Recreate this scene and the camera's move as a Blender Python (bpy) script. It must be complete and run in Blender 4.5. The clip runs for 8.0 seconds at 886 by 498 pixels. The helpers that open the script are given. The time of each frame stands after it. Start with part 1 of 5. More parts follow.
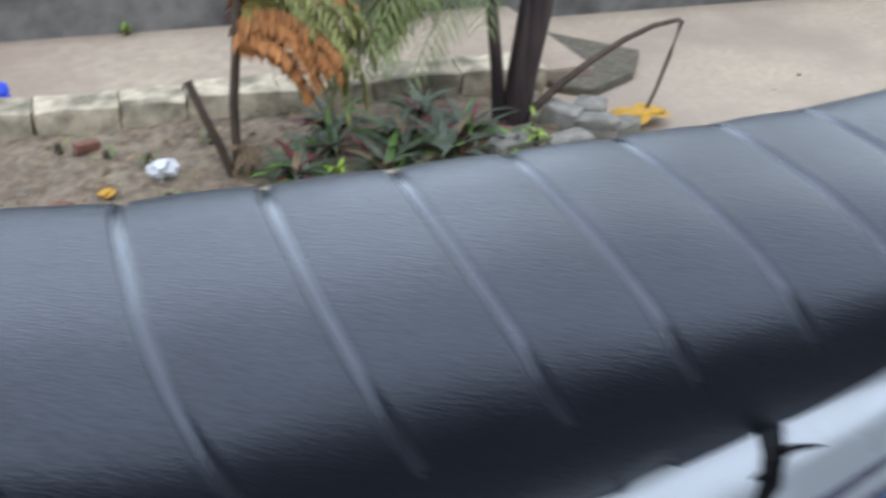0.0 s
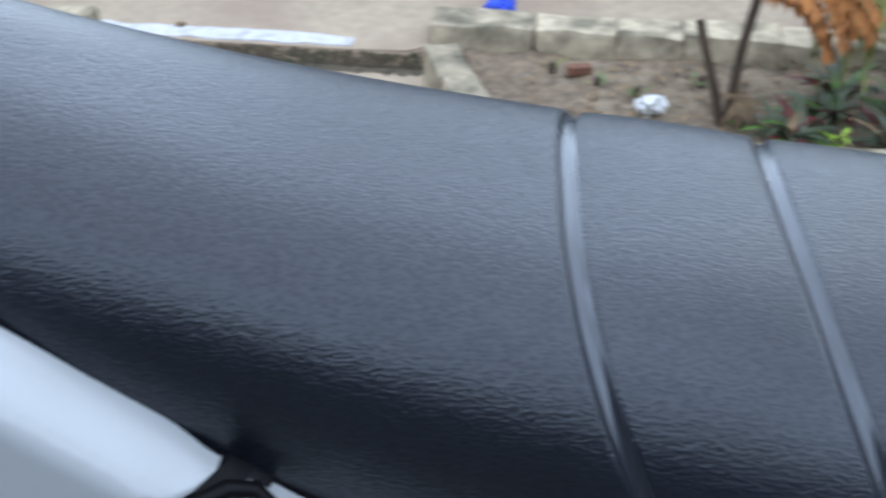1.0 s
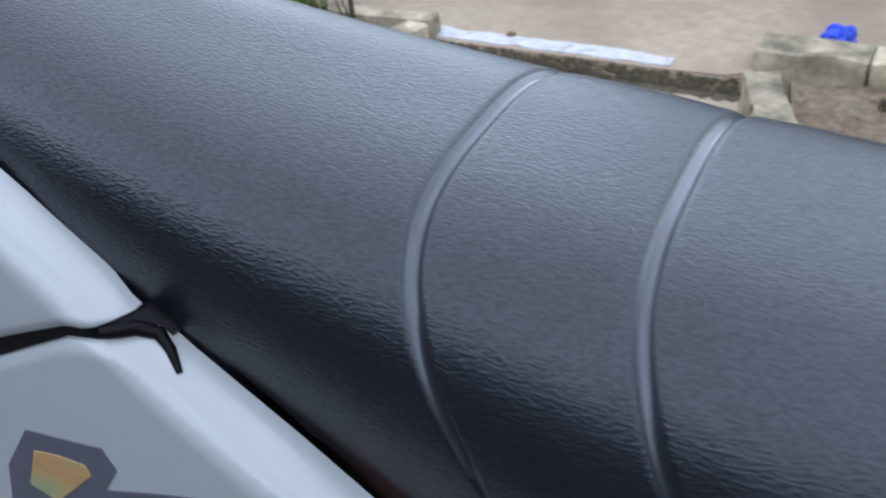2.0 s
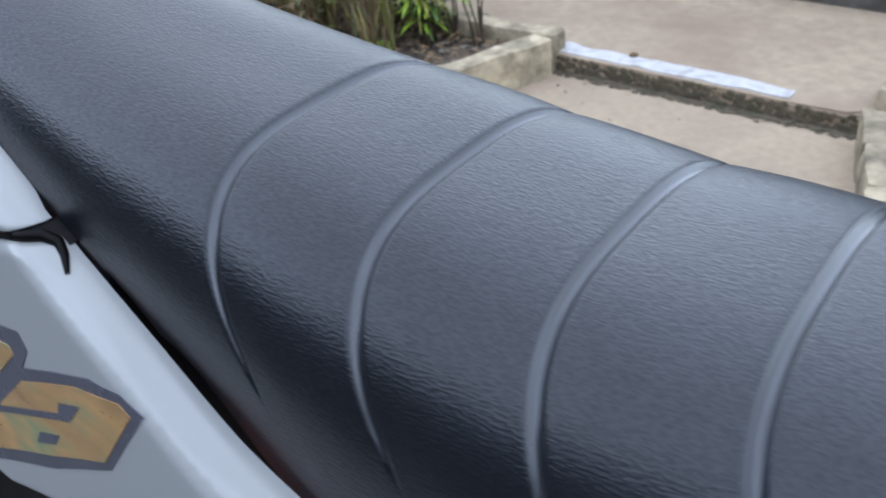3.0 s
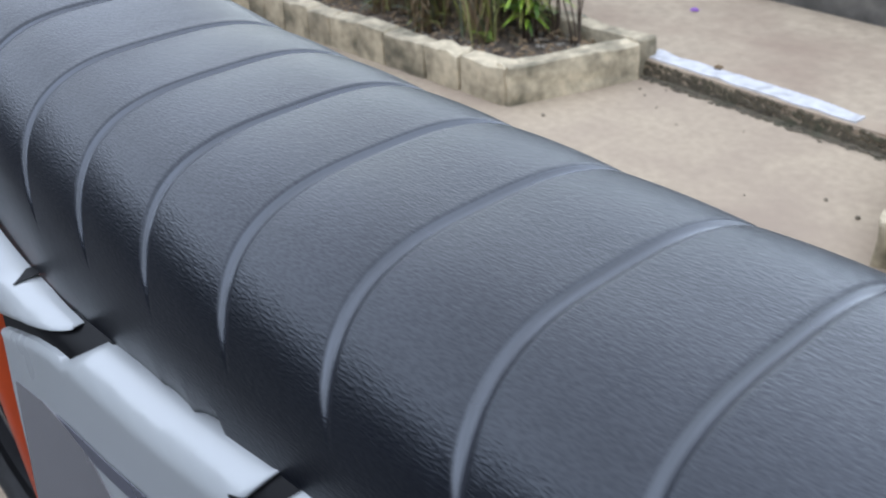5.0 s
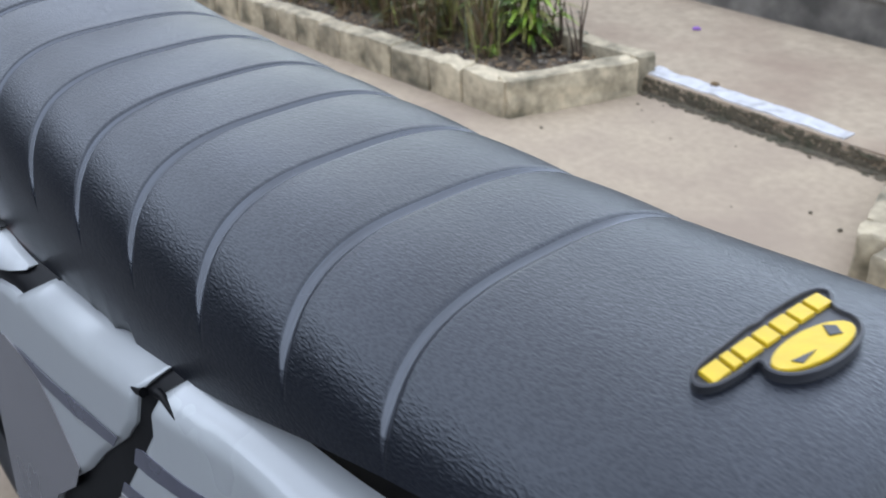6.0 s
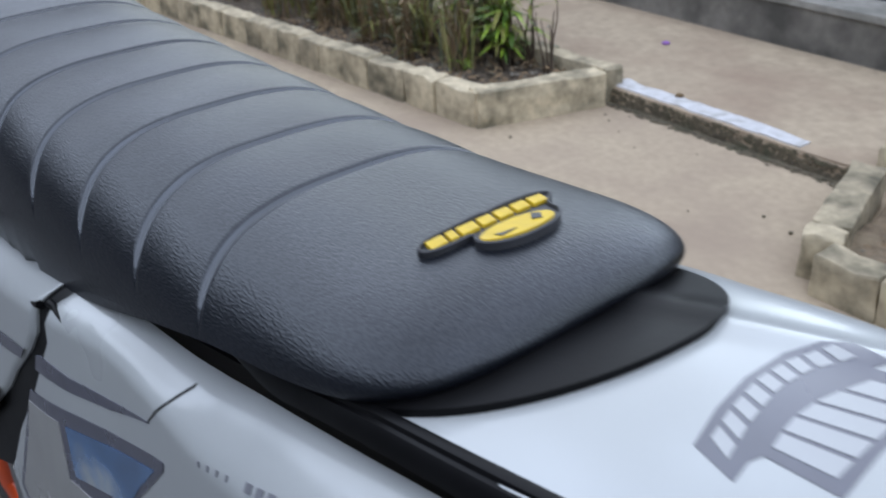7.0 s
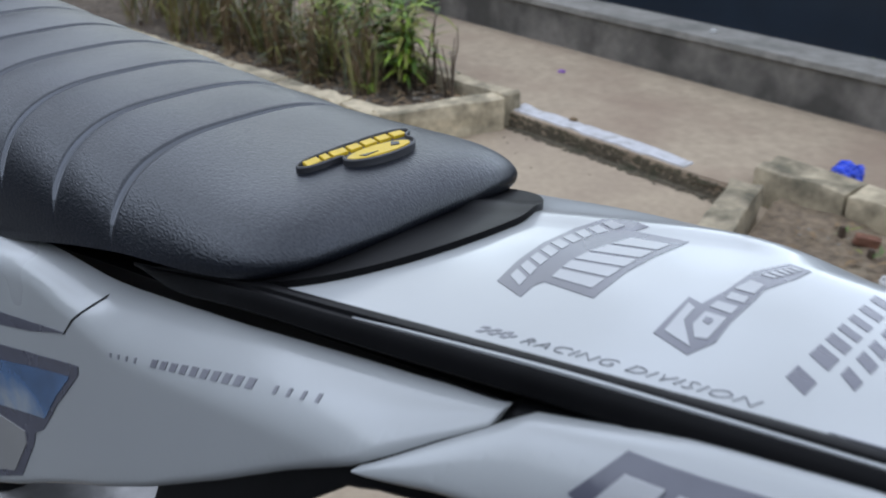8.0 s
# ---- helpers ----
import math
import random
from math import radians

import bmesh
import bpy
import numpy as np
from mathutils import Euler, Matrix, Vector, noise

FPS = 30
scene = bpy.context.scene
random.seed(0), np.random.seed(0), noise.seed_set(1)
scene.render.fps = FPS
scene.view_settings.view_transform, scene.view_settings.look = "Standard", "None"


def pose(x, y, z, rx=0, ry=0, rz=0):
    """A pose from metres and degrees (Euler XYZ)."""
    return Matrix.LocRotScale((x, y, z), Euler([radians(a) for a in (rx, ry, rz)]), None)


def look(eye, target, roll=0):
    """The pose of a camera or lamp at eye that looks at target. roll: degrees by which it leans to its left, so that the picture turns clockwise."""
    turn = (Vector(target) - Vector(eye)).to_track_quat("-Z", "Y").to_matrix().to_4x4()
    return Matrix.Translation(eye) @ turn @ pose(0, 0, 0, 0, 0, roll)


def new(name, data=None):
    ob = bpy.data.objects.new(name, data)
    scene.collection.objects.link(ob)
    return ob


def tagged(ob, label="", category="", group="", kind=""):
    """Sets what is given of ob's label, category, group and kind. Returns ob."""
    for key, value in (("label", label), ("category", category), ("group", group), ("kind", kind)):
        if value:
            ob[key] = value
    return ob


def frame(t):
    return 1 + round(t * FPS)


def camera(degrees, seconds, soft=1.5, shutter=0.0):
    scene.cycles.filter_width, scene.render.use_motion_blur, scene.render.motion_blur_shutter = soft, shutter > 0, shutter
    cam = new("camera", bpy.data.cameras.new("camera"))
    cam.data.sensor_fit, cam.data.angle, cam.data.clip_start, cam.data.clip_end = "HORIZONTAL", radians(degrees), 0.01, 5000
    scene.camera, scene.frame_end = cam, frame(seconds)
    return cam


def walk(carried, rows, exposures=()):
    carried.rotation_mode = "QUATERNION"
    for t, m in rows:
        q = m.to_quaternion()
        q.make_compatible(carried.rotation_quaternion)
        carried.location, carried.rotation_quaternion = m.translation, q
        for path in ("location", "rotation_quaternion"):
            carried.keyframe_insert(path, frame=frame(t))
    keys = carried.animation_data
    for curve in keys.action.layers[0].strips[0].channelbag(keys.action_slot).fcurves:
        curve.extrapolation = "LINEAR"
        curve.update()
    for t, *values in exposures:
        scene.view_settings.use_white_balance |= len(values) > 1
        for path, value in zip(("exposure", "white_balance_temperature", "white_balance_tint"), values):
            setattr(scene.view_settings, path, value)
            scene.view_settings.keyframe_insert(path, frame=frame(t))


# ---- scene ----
cam = camera(49.62, 8.0, soft=1.8, shutter=0.4)
cam.data.dof.use_dof, cam.data.dof.focus_distance, cam.data.dof.aperture_fstop = True, 0.40, 26.0
PATH = [
    (0, -0.1406, -0.3492, 1.0495, -22.18, -31.95, -1.58),
    (0.2, -0.1904, -0.2968, 1.0465, -19.28, -33.48, -2.40),
    (0.4, -0.2312, -0.2813, 1.0371, -13.91, -34.22, -1.91),
    (0.5, -0.2453, -0.2751, 1.0348, -11.50, -34.61, -1.62),
    (0.7, -0.2685, -0.2782, 1.0231, -4.77, -34.77, -1.30),
    (1, -0.2755, -0.2724, 1.0181, 4.33, -35.54, 0.43),
    (1.2, -0.2637, -0.2719, 1.0133, 9.63, -35.15, 2.60),
    (1.5, -0.2247, -0.2722, 1.0023, 16.48, -34.79, 3.46),
    (1.7, -0.1919, -0.2780, 1.0018, 20.64, -34.01, 4.11),
    (2.8, -0.0418, -0.2818, 1.0109, 34.40, -31.73, 4.43),
    (3, -0.0188, -0.2765, 1.0091, 36.15, -31.48, 4.21),
    (3.5, 0.0820, -0.2582, 1.0023, 40.73, -31.21, 3.96),
    (4, 0.1551, -0.2467, 1.0019, 44.27, -31.42, 2.98),
    (4.2, 0.1846, -0.2454, 1.0003, 45.46, -31.21, 2.44),
    (5.3, 0.3578, -0.2363, 1.0033, 49.30, -29.74, 2.79),
    (5.5, 0.3768, -0.2370, 1.0029, 49.57, -29.43, 2.87),
    (6, 0.4167, -0.2394, 1.0075, 50.32, -29.05, 2.05),
    (6.5, 0.4582, -0.2380, 1.0076, 50.68, -28.56, 1.58),
    (7, 0.5287, -0.2389, 1.0061, 50.18, -27.86, 1.95),
    (7.5, 0.5753, -0.2428, 0.9974, 48.28, -27.12, 1.96),
    (8, 0.6058, -0.2849, 0.9980, 45.23, -25.93, -0.23),
]
walk(cam, [(r[0], pose(r[1], r[2], r[3], 90 + r[5], r[6], r[4])) for r in PATH],
     exposures=[(0.0, 1.95, 7250, 11), (0.6, 1.95, 6950, 11), (1.0, 1.95, 6900, 9), (1.6, 1.8, 7050, 12), (3.0, 1.78, 7150, 12), (4.0, 1.83, 7250, 12), (6.0, 1.8, 7350, 12), (7.0, 1.5, 7400, 12), (8.0, 1.28, 7500, 12)])

# ---- light: soft overcast day ----
world = bpy.data.worlds.new("sky")
scene.world = world
world.use_nodes = True
_wn = world.node_tree.nodes
_sky = _wn.new("ShaderNodeTexSky")
_sky.sky_type, _sky.sun_disc = "NISHITA", False
_sky.sun_elevation, _sky.sun_rotation = radians(77), radians(5)
_sky.air_density, _sky.dust_density, _sky.ozone_density = 1.0, 0.05, 2.0
_way = _wn.new("ShaderNodeTexCoord")
_cloud = _wn.new("ShaderNodeTexNoise")
_cloud.inputs["Scale"].default_value, _cloud.inputs["Detail"].default_value, _cloud.inputs["Roughness"].default_value = 2.6, 6, 0.55
_tone = _wn.new("ShaderNodeMapRange")
_tone.inputs[1].default_value, _tone.inputs[2].default_value, _tone.inputs[3].default_value, _tone.inputs[4].default_value = 0.40, 0.62, 0.5, 2.2
_veil = _wn.new("ShaderNodeVectorMath")
_veil.operation = "SCALE"
world.node_tree.links.new(_way.outputs["Generated"], _cloud.inputs["Vector"])
world.node_tree.links.new(_cloud.outputs[0], _tone.inputs[0])
_pale = _wn.new("ShaderNodeHueSaturation")
_pale.inputs["Saturation"].default_value = 0.72
world.node_tree.links.new(_sky.outputs[0], _pale.inputs["Color"])
world.node_tree.links.new(_pale.outputs[0], _veil.inputs[0])
world.node_tree.links.new(_tone.outputs[0], _veil.inputs["Scale"])
world.node_tree.links.new(_veil.outputs[0], _wn["Background"].inputs[0])
_wn["Background"].inputs[1].default_value = 0.15
sun = new("sun", bpy.data.lights.new("sun", "SUN"))
sun.data.energy, sun.data.angle, sun.data.color = 0.8, radians(165), (0.84, 0.93, 1.0)
sun.matrix_world = look((0.15, -0.9, 7.5), (0, 0, 0))


# ---- materials ----
def material(name, base, rough=0.6, metal=0.0, vary=0.15, scale=8.0, stain=0.2, stain_scale=1.5, stain_col=None, stain_at=(0.5, 0.68),
             bump=0.2, bump_scale=60.0, bump_dist=0.002, coat=0.0, spec=0.5, stretch=(1, 1, 1), per_object=0.0, island=0.0):
    m = bpy.data.materials.new(name)
    m.use_nodes = True
    nt, n, l = m.node_tree, m.node_tree.nodes, m.node_tree.links
    b = n["Principled BSDF"]
    co = n.new("ShaderNodeTexCoord")
    mp = n.new("ShaderNodeMapping")
    mp.inputs["Scale"].default_value = stretch
    l.new(co.outputs["Object"], mp.inputs[0])
    src = mp.outputs[0]
    if per_object:
        info = n.new("ShaderNodeObjectInfo")
        add = n.new("ShaderNodeVectorMath")
        add.operation = "MULTIPLY_ADD"
        add.inputs[1].default_value = (37, 37, 37)
        cmb = n.new("ShaderNodeCombineXYZ")
        for i in range(3):
            l.new(info.outputs["Random"], cmb.inputs[i])
        l.new(cmb.outputs[0], add.inputs[0])
        l.new(src, add.inputs[2])
        src = add.outputs[0]
    fine = n.new("ShaderNodeTexNoise")
    fine.inputs["Scale"].default_value, fine.inputs["Detail"].default_value = scale, 6
    l.new(src, fine.inputs[0])
    big = n.new("ShaderNodeTexNoise")
    big.inputs["Scale"].default_value, big.inputs["Detail"].default_value = stain_scale, 4
    l.new(src, big.inputs[0])
    dark = [c * (1 - vary) for c in base]
    light = [min(1, c * (1 + vary)) for c in base]
    r1 = n.new("ShaderNodeValToRGB")
    r1.color_ramp.elements[0].position, r1.color_ramp.elements[1].position = 0.3, 0.7
    r1.color_ramp.elements[0].color, r1.color_ramp.elements[1].color = (*dark, 1), (*light, 1)
    l.new(fine.outputs[0], r1.inputs[0])
    r2 = n.new("ShaderNodeValToRGB")
    r2.color_ramp.elements[0].position, r2.color_ramp.elements[1].position = stain_at
    r2.color_ramp.elements[0].color, r2.color_ramp.elements[1].color = (0, 0, 0, 1), (stain, stain, stain, 1)
    l.new(big.outputs[0], r2.inputs[0])
    mix = n.new("ShaderNodeMixRGB")
    l.new(r2.outputs[0], mix.inputs[0])
    l.new(r1.outputs[0], mix.inputs[1])
    sc = stain_col or [c * 0.45 for c in base]
    mix.inputs[2].default_value = (*sc, 1)
    out = mix.outputs[0]
    if per_object or island:
        hv = n.new("ShaderNodeHueSaturation")
        mr = n.new("ShaderNodeMapRange")
        k = per_object or island
        mr.inputs[3].default_value, mr.inputs[4].default_value = 1 - k, 1 + k
        if per_object:
            l.new(info.outputs["Random"], mr.inputs[0])
        else:
            geo = n.new("ShaderNodeNewGeometry")
            l.new(geo.outputs["Random Per Island"], mr.inputs[0])
        l.new(mr.outputs[0], hv.inputs["Value"])
        l.new(out, hv.inputs["Color"])
        out = hv.outputs[0]
    l.new(out, b.inputs["Base Color"])
    b.inputs["Roughness"].default_value, b.inputs["Metallic"].default_value = rough, metal
    b.inputs["Coat Weight"].default_value, b.inputs["Specular IOR Level"].default_value = coat, spec
    b.inputs["Coat Roughness"].default_value = 0.13
    rr = n.new("ShaderNodeMapRange")
    rr.inputs[3].default_value, rr.inputs[4].default_value = max(0.02, rough - 0.1), min(1, rough + 0.1)
    l.new(big.outputs[0], rr.inputs[0])
    l.new(rr.outputs[0], b.inputs["Roughness"])
    if bump:
        tex = n.new("ShaderNodeTexNoise")
        tex.inputs["Scale"].default_value, tex.inputs["Detail"].default_value = bump_scale, 5
        l.new(src, tex.inputs[0])
        bp = n.new("ShaderNodeBump")
        bp.inputs["Strength"].default_value, bp.inputs["Distance"].default_value = bump, bump_dist
        l.new(tex.outputs[0], bp.inputs["Height"])
        l.new(bp.outputs[0], b.inputs["Normal"])
    return m


def leather():
    """Black grained vinyl: short creases that run along the seat, over a fine pebble."""
    m = material("seat_vinyl", (0.0042, 0.0052, 0.0082), rough=0.32, vary=0.12, scale=30, stain=0.15, stain_scale=6, stain_col=(0.0052, 0.0062, 0.0088), bump=0, spec=0.48)
    n, l = m.node_tree.nodes, m.node_tree.links
    b = n["Principled BSDF"]
    co = n.new("ShaderNodeTexCoord")
    mp = n.new("ShaderNodeMapping")
    mp.inputs["Scale"].default_value = (0.34, 1.0, 1.0)
    l.new(co.outputs["Object"], mp.inputs[0])
    vor = n.new("ShaderNodeTexVoronoi")
    vor.inputs["Scale"].default_value = 1350
    vor.feature = "SMOOTH_F1"
    l.new(mp.outputs[0], vor.inputs["Vector"])
    noi = n.new("ShaderNodeTexNoise")
    noi.inputs["Scale"].default_value, noi.inputs["Detail"].default_value, noi.inputs["Distortion"].default_value = 1500, 2, 0.6
    l.new(mp.outputs[0], noi.inputs["Vector"])
    mx = n.new("ShaderNodeMath")
    mx.operation = "ADD"
    l.new(vor.outputs["Distance"], mx.inputs[0])
    l.new(noi.outputs[0], mx.inputs[1])
    big = n.new("ShaderNodeTexNoise")
    big.inputs["Scale"].default_value, big.inputs["Detail"].default_value = 35, 2
    l.new(co.outputs["Object"], big.inputs["Vector"])
    # grain hollows reflect less: their occlusion is put into the specular level
    worn = n.new("ShaderNodeMapRange")
    worn.inputs[1].default_value, worn.inputs[2].default_value, worn.inputs[3].default_value, worn.inputs[4].default_value = 0.62, 1.12, 0.45, 0.63
    l.new(mx.outputs[0], worn.inputs[0])
    l.new(worn.outputs[0], b.inputs["Specular IOR Level"])
    b.inputs["Specular Tint"].default_value = (0.87, 0.935, 1.0, 1.0)
    b1 = n.new("ShaderNodeBump")
    b1.inputs["Strength"].default_value, b1.inputs["Distance"].default_value = 0.40, 0.0004
    l.new(mx.outputs[0], b1.inputs["Height"])
    b2 = n.new("ShaderNodeBump")
    b2.inputs["Strength"].default_value, b2.inputs["Distance"].default_value = 0.05, 0.0015
    l.new(big.outputs[0], b2.inputs["Height"])
    l.new(b1.outputs[0], b2.inputs["Normal"])
    l.new(b2.outputs[0], b.inputs["Normal"])
    return m


M_VINYL = leather()
M_WELD = material("smooth_vinyl", (0.013, 0.0145, 0.019), rough=0.27, vary=0.08, scale=60, stain=0.1, stain_scale=9, bump=0.0, spec=0.95)
M_WELD.node_tree.nodes["Principled BSDF"].inputs["Specular Tint"].default_value = (0.87, 0.935, 1.0, 1.0)
M_WHITE = material("white_plastic", (0.325, 0.342, 0.342), rough=0.3, vary=0.02, scale=14, stain=0.25, stain_scale=7, stain_col=(0.335, 0.345, 0.335), bump=0.03, bump_scale=25, coat=0.75, spec=0.2)
M_BLACK = material("black_plastic", (0.004, 0.004, 0.0045), rough=0.4, vary=0.3, scale=40, stain=0.3, stain_scale=12, stain_col=(0.008, 0.008, 0.008), bump=0.15, bump_scale=500, bump_dist=0.0003, spec=0.09)
M_RUBBER = material("badge_rubber", (0.028, 0.029, 0.033), rough=0.5, vary=0.3, scale=80, bump=0.2, bump_scale=400, bump_dist=0.0004)
M_YELLOW = material("yellow_rubber", (0.50, 0.335, 0.012), rough=0.5, vary=0.08, scale=120, stain=0.25, stain_scale=90, stain_col=(0.55, 0.38, 0.02), bump=0.2, bump_scale=600, bump_dist=0.0004)
M_DECAL = material("grey_decal", (0.07, 0.072, 0.095), rough=0.28, vary=0.08, scale=60, stain=0.2, stain_scale=20, bump=0.0, coat=0.4)
M_INK = material("grey_ink", (0.14, 0.143, 0.16), rough=0.3, vary=0.08, scale=60, stain=0.2, stain_scale=20, bump=0.0)
M_DIRT = material("dirt", (0.10, 0.082, 0.055), rough=0.95, vary=0.4, scale=60, stain=0.6, stain_scale=20, stain_col=(0.05, 0.055, 0.03), bump=0.5, bump_scale=150)
M_BRICK = material("brick_red", (0.17, 0.075, 0.045), rough=0.9, vary=0.3, scale=50, stain=0.5, stain_scale=20, bump=0.6, bump_scale=90)
M_DECAL_MID = material("taupe_decal", (0.15, 0.143, 0.147), rough=0.25, vary=0.06, scale=30, stain=0.3, stain_scale=12, bump=0.0, coat=0.4)
M_DECAL_WHITE = material("white_decal", (0.33, 0.34, 0.345), rough=0.2, vary=0.03, scale=40, stain=0.1, bump=0.0, coat=0.0, spec=0.3)
M_ORANGE = material("orange_paint", (0.55, 0.06, 0.008), rough=0.3, vary=0.06, scale=25, stain=0.2, stain_scale=9, bump=0.05, bump_scale=60, coat=0.4)
M_METAL = material("engine_metal", (0.22, 0.22, 0.22), rough=0.45, metal=0.8, vary=0.25, scale=30, stain=0.5, stain_scale=10, bump=0.2, bump_scale=120)
M_TYRE = material("tyre_rubber", (0.018, 0.018, 0.018), rough=0.85, vary=0.3, scale=40, stain=0.4, stain_scale=9, stain_col=(0.08, 0.07, 0.055), bump=0.4, bump_scale=150)
M_DRIVE = material("driveway_concrete", (0.352, 0.278, 0.195), rough=0.8, vary=0.12, scale=40, stain=0.8, stain_scale=2.6, stain_at=(0.40, 0.64), stain_col=(0.262, 0.198, 0.146), bump=0.35, bump_scale=130, bump_dist=0.002)
M_WALK = material("pavement_concrete", (0.345, 0.273, 0.193), rough=0.85, vary=0.14, scale=30, stain=0.8, stain_scale=2.4, stain_at=(0.40, 0.66), stain_col=(0.25, 0.178, 0.128), bump=0.4, bump_scale=110, bump_dist=0.002)
M_KERB = material("kerb_concrete", (0.40, 0.335, 0.23), rough=0.9, vary=0.25, scale=34, stain=0.8, stain_scale=10, stain_at=(0.44, 0.66), stain_col=(0.06, 0.056, 0.036), bump=0.7, bump_scale=60, bump_dist=0.004, per_object=0.22)
M_WALL = material("wall_concrete", (0.17, 0.158, 0.14), rough=0.9, vary=0.2, scale=22, stain=0.85, stain_scale=3.5, stain_at=(0.42, 0.6), stain_col=(0.045, 0.043, 0.038), bump=0.6, bump_scale=50, bump_dist=0.004)
M_CAP = material("wall_cap_concrete", (0.25, 0.24, 0.215), rough=0.9, vary=0.2, scale=25, stain=0.6, stain_scale=5, stain_col=(0.13, 0.13, 0.115), bump=0.6, bump_scale=60, bump_dist=0.004)
M_STRIP = material("white_road_paint", (0.50, 0.50, 0.51), rough=0.6, vary=0.12, scale=40, stain=0.65, stain_scale=26, stain_col=(0.28, 0.27, 0.25), bump=0.3, bump_scale=120)
M_SOIL = material("garden_soil", (0.17, 0.125, 0.082), rough=0.95, vary=0.4, scale=45, stain=0.7, stain_scale=9, stain_col=(0.27, 0.215, 0.145), bump=1.0, bump_scale=70, bump_dist=0.01)
M_DARKSOIL = material("dark_soil", (0.085, 0.064, 0.045), rough=0.95, vary=0.4, scale=45, stain=0.7, stain_scale=11, stain_col=(0.15, 0.12, 0.09), bump=1.0, bump_scale=70, bump_dist=0.01)
M_NAVY = material("navy_backdrop", (0.012, 0.022, 0.036), rough=0.5, vary=0.2, scale=4, stain=0.6, stain_scale=1.2, stain_col=(0.006, 0.009, 0.012), bump=0.1, bump_scale=20)
# dark grey of the added near-side ground, kept low so reflections stay dark
M_DARK_GROUND = material("dark_ground", (0.065, 0.064, 0.062), rough=0.85, vary=0.3, scale=90, stain=0.5, stain_scale=1.2, stain_col=(0.045, 0.044, 0.042), bump=0.6, bump_scale=160, bump_dist=0.004)
# dark grey of the added unseen walls, set to dim the seat's flank
M_UNSEEN_WALL = material("unseen_wall_grey", (0.05, 0.053, 0.06), rough=0.9, vary=0.1, scale=8, stain=0.3, bump=0.3, bump_scale=30)

# ---- helpers of this scene ----
WORLD = {}


def part(name, bm, mat, parent=None, label="", smooth=True):
    """Links a bmesh in world coordinates as one object, its origin at the middle of the mesh."""
    pts = [v.co for v in bm.verts]
    lo = Vector((min(p.x for p in pts), min(p.y for p in pts), min(p.z for p in pts)))
    hi = Vector((max(p.x for p in pts), max(p.y for p in pts), max(p.z for p in pts)))
    mid = (lo + hi) / 2
    if parent is None:
        mid.z = lo.z
    bmesh.ops.translate(bm, verts=bm.verts, vec=-mid)
    bmesh.ops.recalc_face_normals(bm, faces=bm.faces)
    for f in bm.faces:
        f.smooth = smooth
    me = bpy.data.meshes.new(name)
    bm.to_mesh(me)
    bm.free()
    for m in mat if isinstance(mat, (list, tuple)) else [mat]:
        me.materials.append(m)
    ob = new(name, me)
    WORLD[ob.name] = mid.copy()
    if parent:
        ob.parent = parent
        ob.location = mid - WORLD[parent.name]
    else:
        ob.location = mid
    if label:
        ob["label"] = label
    if smooth:
        me.set_sharp_from_angle(angle=radians(40))
    return ob


def thing(name, base, label, category, group="", kind=""):
    ob = new(name)
    ob.location = base
    ob.empty_display_size = 0.05
    WORLD[ob.name] = Vector(base)
    return tagged(ob, label, category, group, kind)


def box(bm, lo, hi, bevel=0.0, seg=2, jitter=0.0, cuts=0):
    r = bmesh.ops.create_cube(bm, size=1.0)
    vs = r["verts"]
    lo, hi = Vector(lo), Vector(hi)
    for v in vs:
        v.co = Vector(((v.co[i] + 0.5) * (hi[i] - lo[i]) + lo[i]) for i in range(3))
    es = list({e for v in vs for e in v.link_edges})
    if bevel:
        g = bmesh.ops.bevel(bm, geom=es, offset=bevel, segments=seg, affect="EDGES", profile=0.6)
        vs = list({v for f in g["faces"] for v in f.verts} | {v for v in vs if v.is_valid})
    if cuts:
        es = list({e for v in vs for e in v.link_edges})
        g = bmesh.ops.subdivide_edges(bm, edges=es, cuts=cuts, use_grid_fill=True)
        vs = list({v for v in g["geom_inner"] if isinstance(v, bmesh.types.BMVert)} | set(vs))
    if jitter:
        for v in vs:
            v.co += Vector(noise.noise_vector(v.co * 23)) * jitter
    return vs


def tube(bm, pts, radii, seg=8, caps=True):
    """A tapered tube along points."""
    pts = [Vector(p) for p in pts]
    if not isinstance(radii, (list, tuple)):
        radii = [radii] * len(pts)
    rings, up = [], Vector((0, 0, 1))
    for i, p in enumerate(pts):
        d = (pts[min(i + 1, len(pts) - 1)] - pts[max(i - 1, 0)]).normalized()
        a = d.cross(up if abs(d.z) < 0.95 else Vector((1, 0, 0))).normalized()
        b = d.cross(a)
        rings.append([bm.verts.new(p + (a * math.cos(t) + b * math.sin(t)) * radii[i]) for t in [2 * math.pi * k / seg for k in range(seg)]])
    for r, s in zip(rings, rings[1:]):
        for k in range(seg):
            bm.faces.new((r[k], r[(k + 1) % seg], s[(k + 1) % seg], s[k]))
    if caps:
        bm.faces.new(rings[0][::-1])
        bm.faces.new(rings[-1])


def table(x, rows):
    return float(np.interp(x, [r[0] for r in rows], [r[1] for r in rows]))


# ---- ground and setting ----
bm = bmesh.new()
bmesh.ops.create_grid(bm, x_segments=8, y_segments=8, size=150)
tagged(part("ground", bm, M_DRIVE), "beige concrete driveway, damp-stained and worn", "ground", kind="structure")


def along(x, y0, slope=-0.10, x0=-0.5):
    return y0 + slope * (x - x0)


